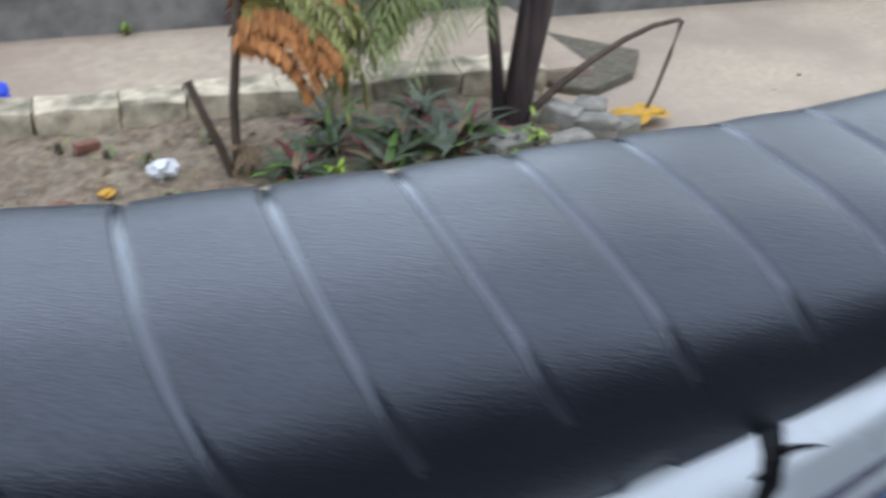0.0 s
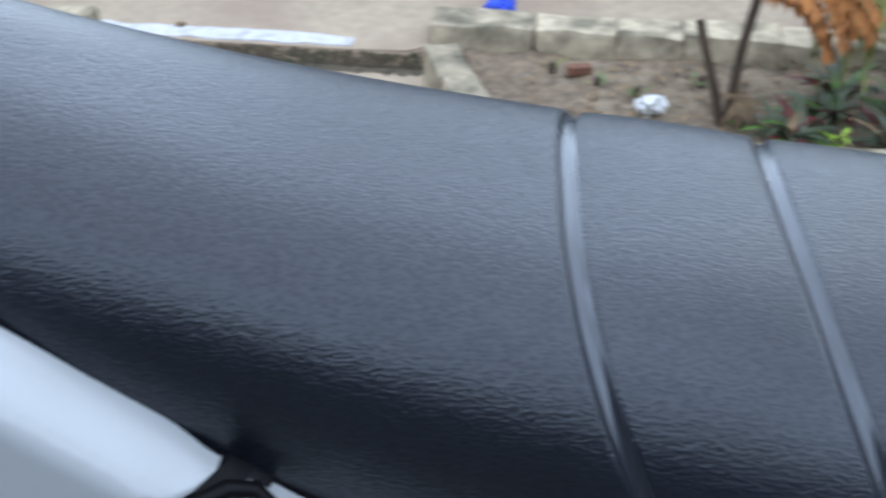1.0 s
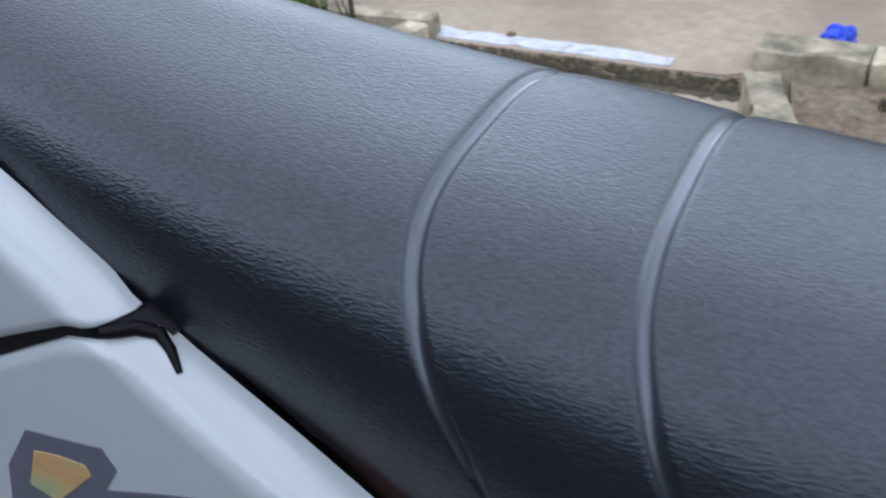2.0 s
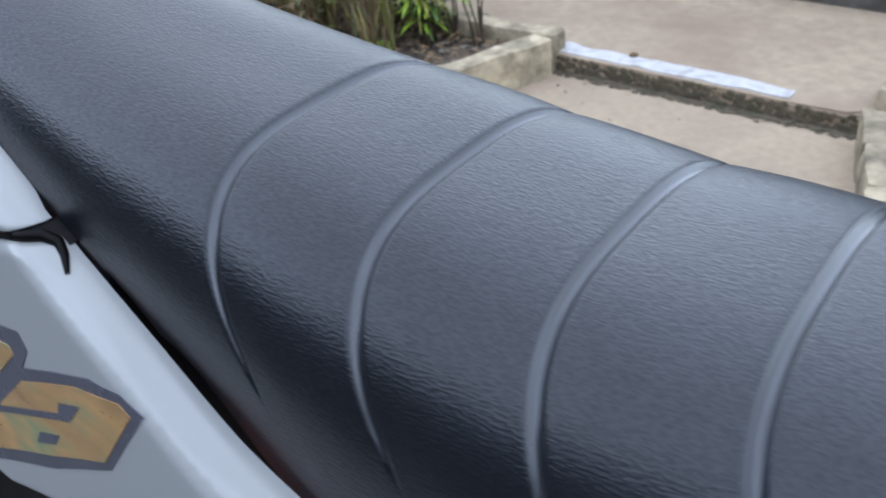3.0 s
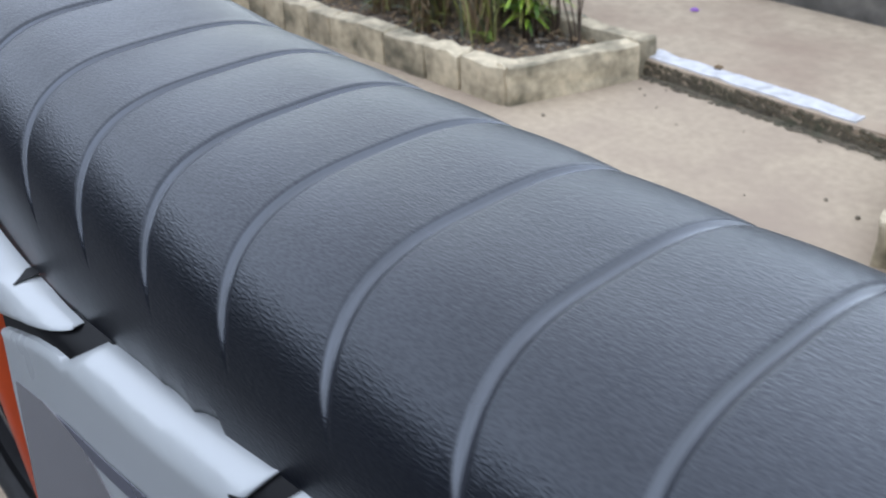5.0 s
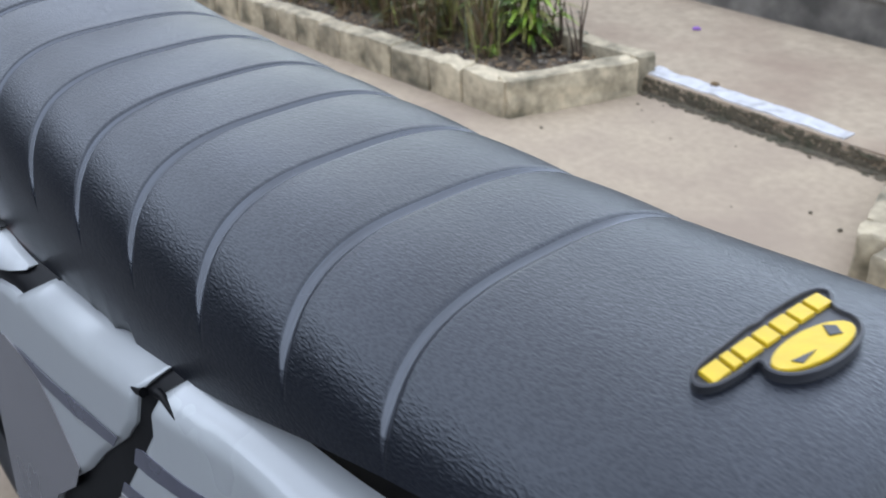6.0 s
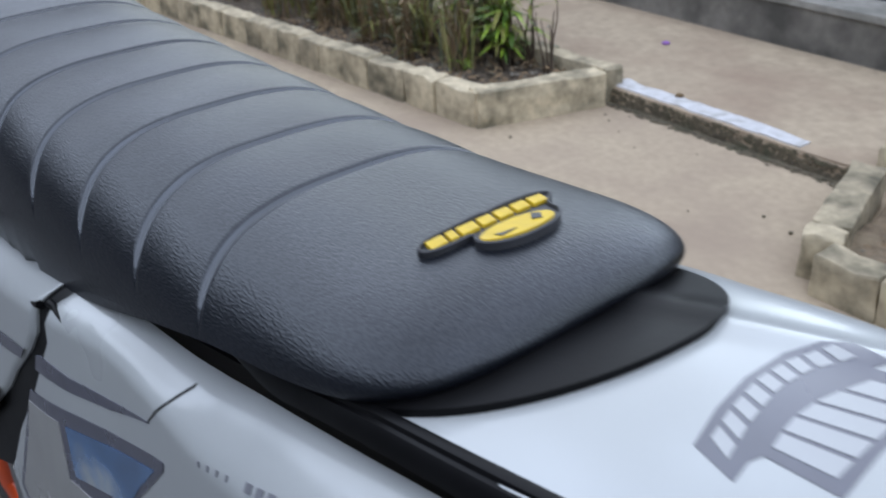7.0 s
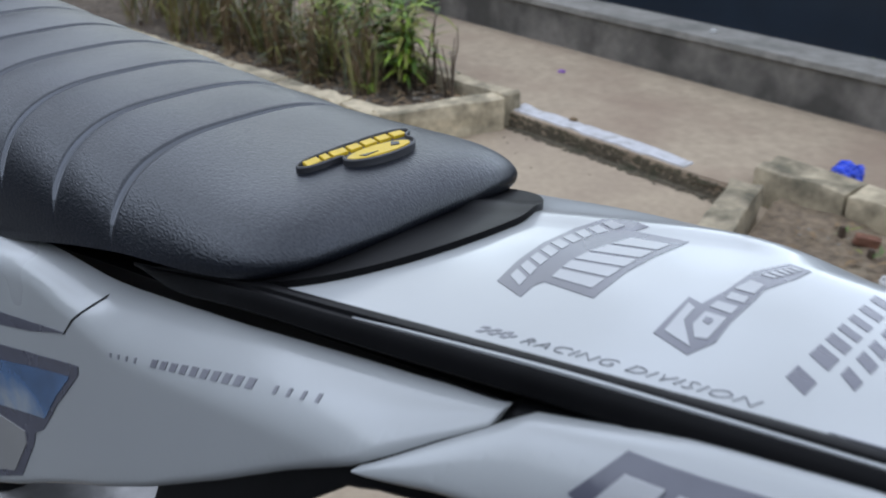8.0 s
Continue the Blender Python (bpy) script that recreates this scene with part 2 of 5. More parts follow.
def prism(name, corners, z0, z1, mat, label, category, bevel=0.006):
    """An upright slab on a ring of ground corners, cut finely enough to wear its edge."""
    b = bmesh.new()
    lo = [b.verts.new((x, y, z0)) for x, y in corners]
    hi = [b.verts.new((x, y, z1)) for x, y in corners]
    n = len(corners)
    b.faces.new(lo[::-1])
    b.faces.new(hi)
    for i in range(n):
        b.faces.new((lo[i], lo[(i + 1) % n], hi[(i + 1) % n], hi[i]))
    if bevel:
        bmesh.ops.bevel(b, geom=b.edges[:], offset=bevel, segments=2, affect="EDGES")
    return tagged(part(name, b, mat), label, category, kind="structure")


def strip_ring(x0, x1, near, far, step=0.08, wob=0.0, seed=0.0):
    """Corners of a long band between two lines, its near edge slightly ragged."""
    n = max(1, int((x1 - x0) / step))
    xs = [x0 + (x1 - x0) * i / n for i in range(n + 1)]
    front = [(x, near(x) + wob * noise.noise(Vector((x * 6, seed, 0)))) for x in xs]
    return front + [(x1, far(x1)), (x0, far(x0))]


def walk_near(x):
    return along(x, 1.895, -0.075) + (0.14 if x > -0.45 else 0.0)


def walk_far(x):
    return along(x, 2.64, -0.085)


prism("pavement", strip_ring(-9.0, 1.28, walk_near, walk_far, 0.15, 0.012), -0.1, 0.05, M_WALK, "raised concrete pavement slab along the low wall", "pavement", bevel=0.007)
xs_ = [-1.36 + 0.685 * i / 40 for i in range(41)]
flake = [(x, walk_near(x) + 0.014 + 0.012 * noise.noise(Vector((x * 16, 4, 0)))) for x in xs_] + [(x + 0.01 * noise.noise(Vector((x * 30, 2, 0))), walk_near(x) + 0.080 + 0.016 * noise.noise(Vector((x * 13, 7, 0))) - 0.02 * max(0.0, (x + 0.80) / 0.125)) for x in reversed(xs_)]
prism("paint_strip", flake, 0.046, 0.0535, M_STRIP, "flaking white paint strip on the pavement edge", "paint strip", bevel=0)
prism("wall_low", strip_ring(-9.0, 6.0, lambda x: walk_far(x) - 0.012, lambda x: walk_far(x) + 0.10, 0.5), -0.1, 0.195, M_WALL, "low mossy grey concrete wall behind the pavement", "wall")
prism("wall_cap", strip_ring(-9.0, 6.0, lambda x: walk_far(x) - 0.022, lambda x: walk_far(x) + 0.17, 0.25, 0.012, 9.0), 0.193, 0.215, M_CAP, "weathered pale cement top of the low wall", "wall")
# stands in for an unidentified dark area; unseen upper part dims the seat's far edge
prism("backdrop_far", [(-9, 3.82), (6, 2.545), (6, 2.75), (-9, 4.02)], 0, 1.3, M_NAVY, "dark navy backdrop beyond the low wall", "wall")
# added out of view: dark ground that darkens the seat's near-side reflections
prism("road", [(-12, -8.0), (12, -8.0), (12, -0.14), (-12, -0.14)], -0.05, 0.006, M_DARK_GROUND, "dark grey ground added out of view to darken near-side reflections", "road", bevel=0.002)
# no house is known here: an added dark wall that dims low reflections
prism("wall_unseen", [(-12, -8.2), (12, -8.2), (12, -8.0), (-12, -8.0)], 0, 5.4, M_UNSEEN_WALL, "plain dark grey wall added out of view to dim low reflections", "wall")
# both end walls are added out of view to keep horizon glow off the seat
prism("wall_unseen_end", [(-9.2, -8.2), (-9.0, -8.2), (-9.0, 3.82), (-9.2, 3.84)], 0, 4.2, M_UNSEEN_WALL, "plain dark grey wall added out of view to block horizon glow", "wall")
prism("wall_unseen_end", [(9.0, -8.2), (9.2, -8.2), (9.2, 2.5), (9.0, 2.5)], 0, 4.2, M_UNSEEN_WALL, "plain dark grey wall added out of view to block horizon glow", "wall")
prism("pavement_slab", [(1.06, 2.54), (1.30, 2.30), (1.52, 2.04), (1.40, 1.88), (1.22, 1.80), (1.14, 1.86)], -0.05, 0.022, M_DIRT, "broken dark wedge of rough concrete", "pavement", bevel=0.004)


def kerb(name, label, runs, height):
    """A rim of cast blocks. runs: (x0, y0, x1, y1, thickness, block length)."""
    rim = thing(name, (runs[0][0], runs[0][1], 0), label, "garden kerb", kind="structure")
    for x0, y0, x1, y1, thick, size in runs:
        a, b = Vector((x0, y0, 0)), Vector((x1, y1, 0))
        d, total = (b - a).normalized(), (b - a).length
        s = Vector((-d.y, d.x, 0))
        pos = 0.0
        while pos < total - 0.03:
            ln = min(size * random.uniform(0.75, 1.25), total - pos)
            if total - pos - ln < 0.05:
                ln = total - pos
            bmk = bmesh.new()
            hh = height * random.uniform(0.92, 1.06)
            box(bmk, (0.0006, min(0, thick), -0.03), (ln - 0.0006, max(0, thick), hh), bevel=0.009, seg=2)
            bmesh.ops.subdivide_edges(bmk, edges=[e for e in bmk.edges if e.calc_length() > 0.03], cuts=2 if ln < 0.3 else 5, use_grid_fill=True)
            yaw, off, tip = random.uniform(-0.02, 0.02), random.uniform(-0.004, 0.004), random.uniform(-0.03, 0.03) * min(1.0, 0.15 / ln)
            for v in bmk.verts:
                w = v.co + Vector(noise.noise_vector(v.co * 26 + Vector((pos * 7, y0, x0)))) * 0.009 + Vector(noise.noise_vector(v.co * 70 + Vector((pos * 7, y0, x0)))) * 0.004
                q = Matrix.Rotation(yaw, 3, "Z") @ Vector((w.x, w.y + off, w.z + w.x * tip))
                v.co = a + d * (pos + q.x) + s * q.y + Vector((0, 0, q.z))
            part("kerb_block", bmk, M_KERB, rim)
            pos += ln
    return rim


kerb("garden_kerb", "mossy stained concrete block kerb around a planted bed", [
    (-1.475, 1.505, -4.6, 1.45, -0.075, 0.155), (-1.455, 1.51, -1.335, 1.925, 0.075, 0.60), (-1.345, 1.93, -4.6, 2.20, -0.075, 0.34)], 0.104)
kerb("garden_kerb", "pale broken concrete block kerb around a sandy bed", [
    (-0.30, 1.36, 1.10, 1.285, 0.075, 0.155), (-0.41, 1.86, -0.285, 1.43, -0.08, 0.19), (-0.49, 1.945, 1.08, 1.83, 0.12, 0.21)], 0.10)


def soil(name, label, corners, z, mat):
    """A lumpy bed of soil between four ground corners."""
    (ax, ay), (bx, by), (cx, cy), (dx, dy) = corners
    b = bmesh.new()
    nx, ny = int(abs(bx - ax) / 0.022), int(abs(dy - ay) / 0.022)
    g = []
    for i in range(nx + 1):
        s, row = i / nx, []
        for j in range(ny + 1):
            t = j / ny
            x = (ax * (1 - s) + bx * s) * (1 - t) + (dx * (1 - s) + cx * s) * t
            y = (ay * (1 - s) + by * s) * (1 - t) + (dy * (1 - s) + cy * s) * t
            p = Vector((x, y, 0))
            row.append(b.verts.new((x, y, z + 0.02 * noise.noise(p * 6) + 0.010 * noise.noise(p * 29) + 0.005 * noise.noise(p * 70))))
        g.append(row)
    for i in range(nx):
        for j in range(ny):
            b.faces.new((g[i][j], g[i + 1][j], g[i + 1][j + 1], g[i][j + 1]))
    edge = [e for e in b.edges if e.is_boundary]
    r = bmesh.ops.extrude_edge_only(b, edges=edge)
    for v in r["geom"]:
        if isinstance(v, bmesh.types.BMVert):
            v.co.z = -0.02
    return tagged(part(name, b, mat), label, "soil", kind="structure")


soil("soil", "dark garden soil strewn with dry leaves", [(-4.6, 1.50), (-1.497, 1.53), (-1.385, 2.0), (-4.6, 2.25)], 0.05, M_DARKSOIL)
soil("soil", "dry sandy soil with weeds and litter", [(-0.30, 1.41), (1.07, 1.33), (1.05, 1.86), (-0.40, 1.97)], 0.04, M_SOIL)

# ---- the motorcycle ----
YC = -0.037
TOP = [(-0.56, 0.948), (-0.50, 0.935), (-0.40, 0.9125), (-0.33, 0.8985), (-0.27, 0.8855), (-0.2, 0.8725), (-0.1, 0.8582), (0.059, 0.853), (0.159, 0.8515), (0.259, 0.851), (0.309, 0.8535), (0.339, 0.857), (0.379, 0.859)]
HALF = [(-0.56, 0.058), (-0.40, 0.066), (-0.33, 0.073), (-0.27, 0.080), (-0.2, 0.0875), (-0.1, 0.0915), (0.059, 0.0915), (0.159, 0.0905), (0.259, 0.090), (0.369, 0.090)]
LOW = [(-0.56, 0.94), (-0.50, 0.91), (-0.40, 0.862), (-0.378, 0.846), (-0.342, 0.825), (-0.29, 0.801), (-0.24, 0.768), (-0.20, 0.750), (-0.15, 0.746), (-0.024, 0.751), (0.024, 0.760), (0.089, 0.776), (0.155, 0.791), (0.214, 0.806), (0.244, 0.812), (0.272, 0.8175), (0.302, 0.8235), (0.346, 0.8325), (0.379, 0.838)]
GROOVES = [-0.217, -0.154, -0.091, -0.031, 0.029, 0.087, 0.147, 0.206, 0.262]
SEAT_H, SEAT_N, LEAN_X, ROLL = 0.084, 3.13, -0.497, radians(1.2)
motorcycle = thing("motorcycle", (0.05, YC, 0), "white and black trail motorcycle with a ribbed seat, parked", "motorcycle")


def soft_table(x, rows, s=0.018):
    return sum(table(x + d * s, rows) * w for d, w in ((-1, 0.25), (0, 0.5), (1, 0.25)))


def smooth(a, b, x):
    t = min(1.0, max(0.0, (x - a) / (b - a)))
    return t * t * (3 - 2 * t)


def seat_point(s, k):
    """The seat's cover: s along the bike, k from 0 (near lower edge) over the top to 1 (far lower edge). Returns place and outward way."""
    half, top, low = soft_table(s, HALF), soft_table(s, TOP), soft_table(s, LOW)
    q, roll_off = max(0.0, (s - 0.274) / 0.082), max(0.0, (s - 0.321) / 0.035)
    a = max(0.0, 1 - q ** 4.4) ** (1 / 4.4)
    fall = max(0.0, 1 - roll_off ** 2.8) ** (1 / 2.8)
    zc = top - SEAT_H
    base_v = low - zc
    cut = max(0.0, base_v / SEAT_H)
    side = 0.06 * min(1.0, max(0.0, zc - low) / 0.02)
    if side > 1e-6 and (k < side or k > 1 - side):
        t = (k if k < side else 1 - k) / side
        u, v = -half * (1 - (1 - t) * (0.06 - 0.045 * smooth(-0.28, -0.20, s) + 0.06 * smooth(-0.08, 0.0, s))), base_v * (1 - t)
        u = -u if k > 0.5 else u
    else:
        th0 = math.asin(min(0.98, max(cut, 0.001) ** (SEAT_N / 2)))
        th = math.pi - th0 - (math.pi - 2 * th0) * (k - side) / (1 - 2 * side)
        c, n = math.cos(th), math.sin(th)
        u = half * math.copysign(abs(c) ** (2 / SEAT_N), c)
        v = SEAT_H * abs(n) ** (2 / SEAT_N)
    tuck = 0.0
    if q > 0:
        # towards the tail the flank stands steeper and the top rolls down to the lower edge
        wide = smooth(0.274, 0.339, s)
        u = u * (1 + 0.05 * wide) * max(a, 0.02)
        w = max(0.0, v - base_v) * fall
        v = base_v + w
        # the cover tucks in under its rounded end
        under = max(0.0, 1 - w / (0.45 * max(1e-4, SEAT_H - base_v))) ** 2
        tuck = 0.008 * under * smooth(0.294, 0.359, s)
        u *= 1 - 0.06 * under * smooth(0.274, 0.339, s)
    shear = LEAN_X * max(v, 0.0) * smooth(-0.5, -0.3, s) * (1 - smooth(0.264, 0.359, s)) if v > 0 else 0.0
    y = YC + u * math.cos(ROLL) - v * math.sin(ROLL)
    z = zc + u * math.sin(ROLL) + v * math.cos(ROLL)
    out = Vector((0, u / max(half, 1e-4) ** 1.0 * 0.6, max(0.0, v / SEAT_H) + 0.05)).normalized()
    return Vector((s + shear - tuck, y, z)), out, v


def build_seat():
    b = bmesh.new()
    xs = set(np.round(np.linspace(-0.56, 0.324, 208), 5)) | set(np.round(0.356 - 0.032 * np.linspace(1, 0, 56) ** 2.2, 5))
    for g in GROOVES:
        xs |= {round(g + d, 5) for d in np.linspace(-0.0052, 0.0052, 27)}
    ks = [0.0, 0.02, 0.04] + list(np.linspace(0.06, 0.94, 92)) + [0.96, 0.98, 1.0]
    rows, fades = [], []
    for s in sorted(xs):
        row, row_fade = [], []
        for k in ks:
            p, out, v = seat_point(s, k)
            d = 0.0
            tip = table(s, [(-0.217, 0.022), (0.03, 0.042), (0.262, 0.058)])
            fade = smooth(tip - 0.010, tip + 0.014, v)
            for g in GROOVES:
                e = abs(s - g) / (0.0025 * (0.3 + 0.7 * fade))
                if e < 3:
                    d += math.exp(-abs(e) ** 2.6)
            near = min(abs(s - g) for g in GROOVES)
            p = p - out * (0.0023 * d * fade)
            if -0.217 < s < 0.262:
                p = p + out * (0.0008 * fade * (1 - math.exp(-(near / 0.014) ** 2)))
            p.z += 0.0009 * noise.noise(Vector((s * 8, k * 5, 0)))
            row.append(b.verts.new(p))
            row_fade.append(fade)
        rows.append(row)
        fades.append(row_fade)
    xs = sorted(xs)
    for n, (r, t) in enumerate(zip(rows, rows[1:])):
        floor_ = min(abs((xs[n] + xs[n + 1]) / 2 - g) for g in GROOVES) < 0.0026
        for i in range(len(ks) - 1):
            f = b.faces.new((r[i], t[i], t[i + 1], r[i + 1]))
            if floor_ and fades[n][i] > 0.35:
                f.material_index = 1
        b.faces.new((r[-1], t[-1], t[0], r[0]))
    b.faces.new(rows[0])
    b.faces.new(rows[-1][::-1])
    return part("seat", b, [M_VINYL, M_WELD], motorcycle, "black grained vinyl seat with moulded cross ribs")


seat = build_seat()

ZTOP = [(-0.62, 0.975), (-0.50, 0.922), (-0.40, 0.874), (-0.378, 0.859), (-0.350, 0.8425), (-0.338, 0.832), (-0.29, 0.809), (-0.24, 0.7785), (-0.20, 0.7640), (-0.15, 0.7582), (-0.10, 0.7592), (-0.04, 0.7625), (0.029, 0.7700), (0.1, 0.7830), (0.159, 0.7905), (0.186, 0.7900), (0.209, 0.7890), (0.231, 0.7910), (0.279, 0.801), (0.327, 0.812), (0.399, 0.830), (0.465, 0.846), (0.519, 0.865), (0.559, 0.874), (0.709, 0.90)]
YTOP = [(-0.62, -0.09), (-0.50, -0.097), (-0.39, -0.106), (-0.342, -0.112), (-0.295, -0.119), (-0.245, -0.124), (-0.185, -0.1275), (-0.1, -0.129), (0.1, -0.126), (0.159, -0.119), (0.226, -0.113), (0.319, -0.115), (0.409, -0.117), (0.465, -0.119), (0.709, -0.119)]


def skin(x, z):
    """How far out the near side panels stand: a narrow flange by the seat, a ridge, then a nearly upright face."""
    d = max(0.0, soft_table(x, ZTOP, 0.01) - z)
    wide = 0.017 + 0.006 * smooth(0.159, 0.259, x) - 0.010 * smooth(0.419, 0.479, x)
    f = d / (0.0085 + 0.006 * smooth(0.179, 0.279, x))
    soft = wide * (f if f < 0.45 else 1 - (1.55 - f) ** 2 / 2.2 if f < 1.55 else 1.0)
    return soft_table(x, YTOP) - soft - 0.12 * d


def panel(outline, rim=0.004, thick=0.004, lift=0.0, step=0.0032, surf=skin):
    """A shell with a rounded rim, cut to an outline in x and z and bent to the body's skin."""
    ring = []
    for (x0, z0), (x1, z1) in zip(outline, outline[1:] + outline[:1]):
        n = max(1, int(math.hypot(x1 - x0, z1 - z0) / 0.004))
        snap = rim and abs(soft_table(x0, ZTOP, 0.01) - z0) < 0.0045 and abs(soft_table(x1, ZTOP, 0.01) - z1) < 0.0045
        for i in range(n):
            x, z = x0 + (x1 - x0) * i / n, z0 + (z1 - z0) * i / n
            top = soft_table(x, ZTOP, 0.01)
            ring.append(Vector((x, top - 0.0022 if snap else z)))
    area = sum(a.x * b.y - b.x * a.y for a, b in zip(ring, ring[1:] + ring[:1]))
    n = len(ring)
    inward = []
    for i in range(n):
        d = (ring[(i + 1) % n] - ring[i]).normalized() + (ring[i] - ring[i - 1]).normalized()
        d = d.normalized() if d.length > 1e-6 else Vector((1, 0))
        inward.append(Vector((-d.y, d.x)) * (1 if area > 0 else -1))
    room = []
    for p, q in zip(ring, inward):
        reach = rim
        for w in ring:
            h = (w - p).dot(q)
            if h > 1e-6:
                reach = min(reach, 0.7 * (w - p).length_squared / (2 * h))
        room.append(reach)
    b = bmesh.new()
    back = b.verts.layers.float.new("back")
    rings = []
    for o in (0.0, 0.3, 0.65, 1.0) if rim else (0.0,):
        row = []
        for p, q, e in zip(ring, inward, room):
            w = p + q * e * o
            v = b.verts.new((w.x, 0, w.y))
            v[back] = 0.6 * e * (1 - o) ** 2
            row.append(v)
        rings.append(row)
    for r, t in zip(rings, rings[1:]):
        for k in range(n):
            b.faces.new((r[k], r[(k + 1) % n], t[(k + 1) % n], t[k]))
    core = [b.faces.new(rings[-1])]
    lo = [min(p[i] for p in ring) for i in (0, 1)]
    hi = [max(p[i] for p in ring) for i in (0, 1)]
    for ax, nrm in ((0, (1, 0, 0)), (1, (0, 0, 1))):
        c = lo[ax] + step
        while c < hi[ax]:
            geom = list({v for f in core for v in f.verts}) + list({e for f in core for e in f.edges}) + core
            r = bmesh.ops.bisect_plane(b, geom=geom, plane_co=(c, 0, 0) if ax == 0 else (0, 0, c), plane_no=nrm)
            core = [g for g in r["geom"] if isinstance(g, bmesh.types.BMFace)]
            c += step
    for v in b.verts:
        v.co.y = surf(v.co.x, v.co.z) - lift + v[back]
    r = bmesh.ops.extrude_face_region(b, geom=b.faces[:])
    for v in r["geom"]:
        if isinstance(v, bmesh.types.BMVert):
            v.co.y += thick
    return b


def decal(name, outline, mat, parent, label="", lift=0.0005):
    return part(name, panel(outline, rim=0, thick=0.0004, lift=lift), mat, parent, label)


F1 = [(-0.345, 0.8360), (-0.378, 0.8570), (-0.40, 0.8720), (-0.50, 0.920), (-0.60, 0.963), (-0.62, 0.83), (-0.50, 0.800), (-0.43, 0.807), (-0.404, 0.817), (-0.365, 0.8325)]
F2 = [(-0.338, 0.8300), (-0.29, 0.8065), (-0.24, 0.7765), (-0.20, 0.7620), (-0.15, 0.7562), (-0.139, 0.7562), (-0.098, 0.7572), (-0.077, 0.7590), (-0.071, 0.7588), (-0.0725, 0.7568), (-0.084, 0.7535), (-0.100, 0.7495), (-0.114, 0.7455), (-0.13, 0.7400), (-0.155, 0.732), (-0.18, 0.7285), (-0.225, 0.724), (-0.305, 0.712), (-0.40, 0.69), (-0.55, 0.70), (-0.60, 0.775), (-0.46, 0.788), (-0.408, 0.8075), (-0.366, 0.8275), (-0.350, 0.8305)]
F4 = [(-0.046, 0.7600), (0.029, 0.7680), (0.097, 0.7810), (0.0915, 0.772), (0.0865, 0.754), (0.074, 0.739), (0.043, 0.712), (0.022, 0.690), (-0.021, 0.655), (-0.046, 0.62), (-0.09, 0.57), (-0.125, 0.58), (-0.135, 0.64), (-0.146, 0.69), (-0.150, 0.725), (-0.128, 0.7330), (-0.10, 0.7425), (-0.078, 0.7475), (-0.062, 0.7490), (-0.054, 0.7545)]
F5 = [(0.121, 0.7840), (0.144, 0.7870), (0.159, 0.7885), (0.186, 0.788), (0.209, 0.787), (0.231, 0.7890), (0.279, 0.7995), (0.327, 0.8105), (0.399, 0.8285), (0.454, 0.842), (0.464, 0.844), (0.463, 0.840), (0.449, 0.831), (0.42, 0.811), (0.389, 0.792), (0.344, 0.762), (0.289, 0.727), (0.229, 0.692), (0.139, 0.645), (0.039, 0.60), (0.009, 0.63), (0.039, 0.675), (0.071, 0.712), (0.092, 0.741), (0.104, 0.759), (0.1035, 0.769), (0.1060, 0.7765), (0.1115, 0.7815)]
F6 = [(0.427, 0.8155), (0.474, 0.847), (0.519, 0.864), (0.559, 0.873), (0.659, 0.889), (0.679, 0.85), (0.559, 0.836), (0.484, 0.826)]
shroud = part("front_shroud", panel(F1), M_WHITE, motorcycle, "glossy white front shroud")
tank_panel = part("tank_panel", panel(F2), M_WHITE, motorcycle, "glossy white tank panel with a dark-edged sticker")
side_panel = part("side_panel", panel(F4), M_WHITE, motorcycle, "white side panel with taupe graphics")
rear_panel = part("rear_panel", panel(F5), M_WHITE, motorcycle, "glossy white pointed rear panel with dark stripes")
under_panel = part("under_tail_panel", panel(F6, lift=0.003), M_WHITE, motorcycle, "white panel under the rear fender")

# black joints between the panels, recessed, with small fingers over the panels
def joint(name, outline, lift=-0.004, thick=0.006, label=""):
    return part(name, panel(outline, rim=0, thick=thick, lift=lift, step=0.003), M_BLACK, motorcycle, label)


front_joint = joint("front_joint", [(-0.343, 0.8350), (-0.332, 0.8290), (-0.334, 0.8270), (-0.340, 0.8280), (-0.350, 0.8285), (-0.366, 0.8255), (-0.408, 0.8055), (-0.46, 0.786), (-0.46, 0.800), (-0.43, 0.809), (-0.404, 0.819), (-0.365, 0.8345)], label="black plastic joint")
def finger(pts, radii, parent):
    """A small tapering rubber finger that lies on the panels."""
    b = bmesh.new()
    tube(b, [Vector((x, skin(x, z) + 0.0006, z)) for x, z in pts], radii, seg=10)
    return part("finger", b, M_BLACK, parent)


finger([(-0.350, 0.8335), (-0.342, 0.8325), (-0.336, 0.8300), (-0.331, 0.8265), (-0.3255, 0.8220)], [0.0016, 0.0026, 0.0024, 0.0018, 0.0010], front_joint)
strap = joint("strap_joint", [(0.094, 0.782), (0.12, 0.7855), (0.11, 0.778), (0.106, 0.771), (0.107, 0.759), (0.094, 0.741), (0.073, 0.712), (0.041, 0.675), (0.011, 0.628), (-0.051, 0.60), (-0.049, 0.62), (-0.024, 0.654), (0.019, 0.690), (0.04, 0.713), (0.07, 0.739), (0.0815, 0.753), (0.085, 0.768)], label="black plastic strap between two panels")
finger([(0.0955, 0.7735), (0.0910, 0.7720), (0.0855, 0.7710)], [0.0022, 0.0014, 0.0006], strap)
finger([(0.1035, 0.7765), (0.1085, 0.7770), (0.1150, 0.7766), (0.1235, 0.7756)], [0.0022, 0.0017, 0.0012, 0.0005], strap)
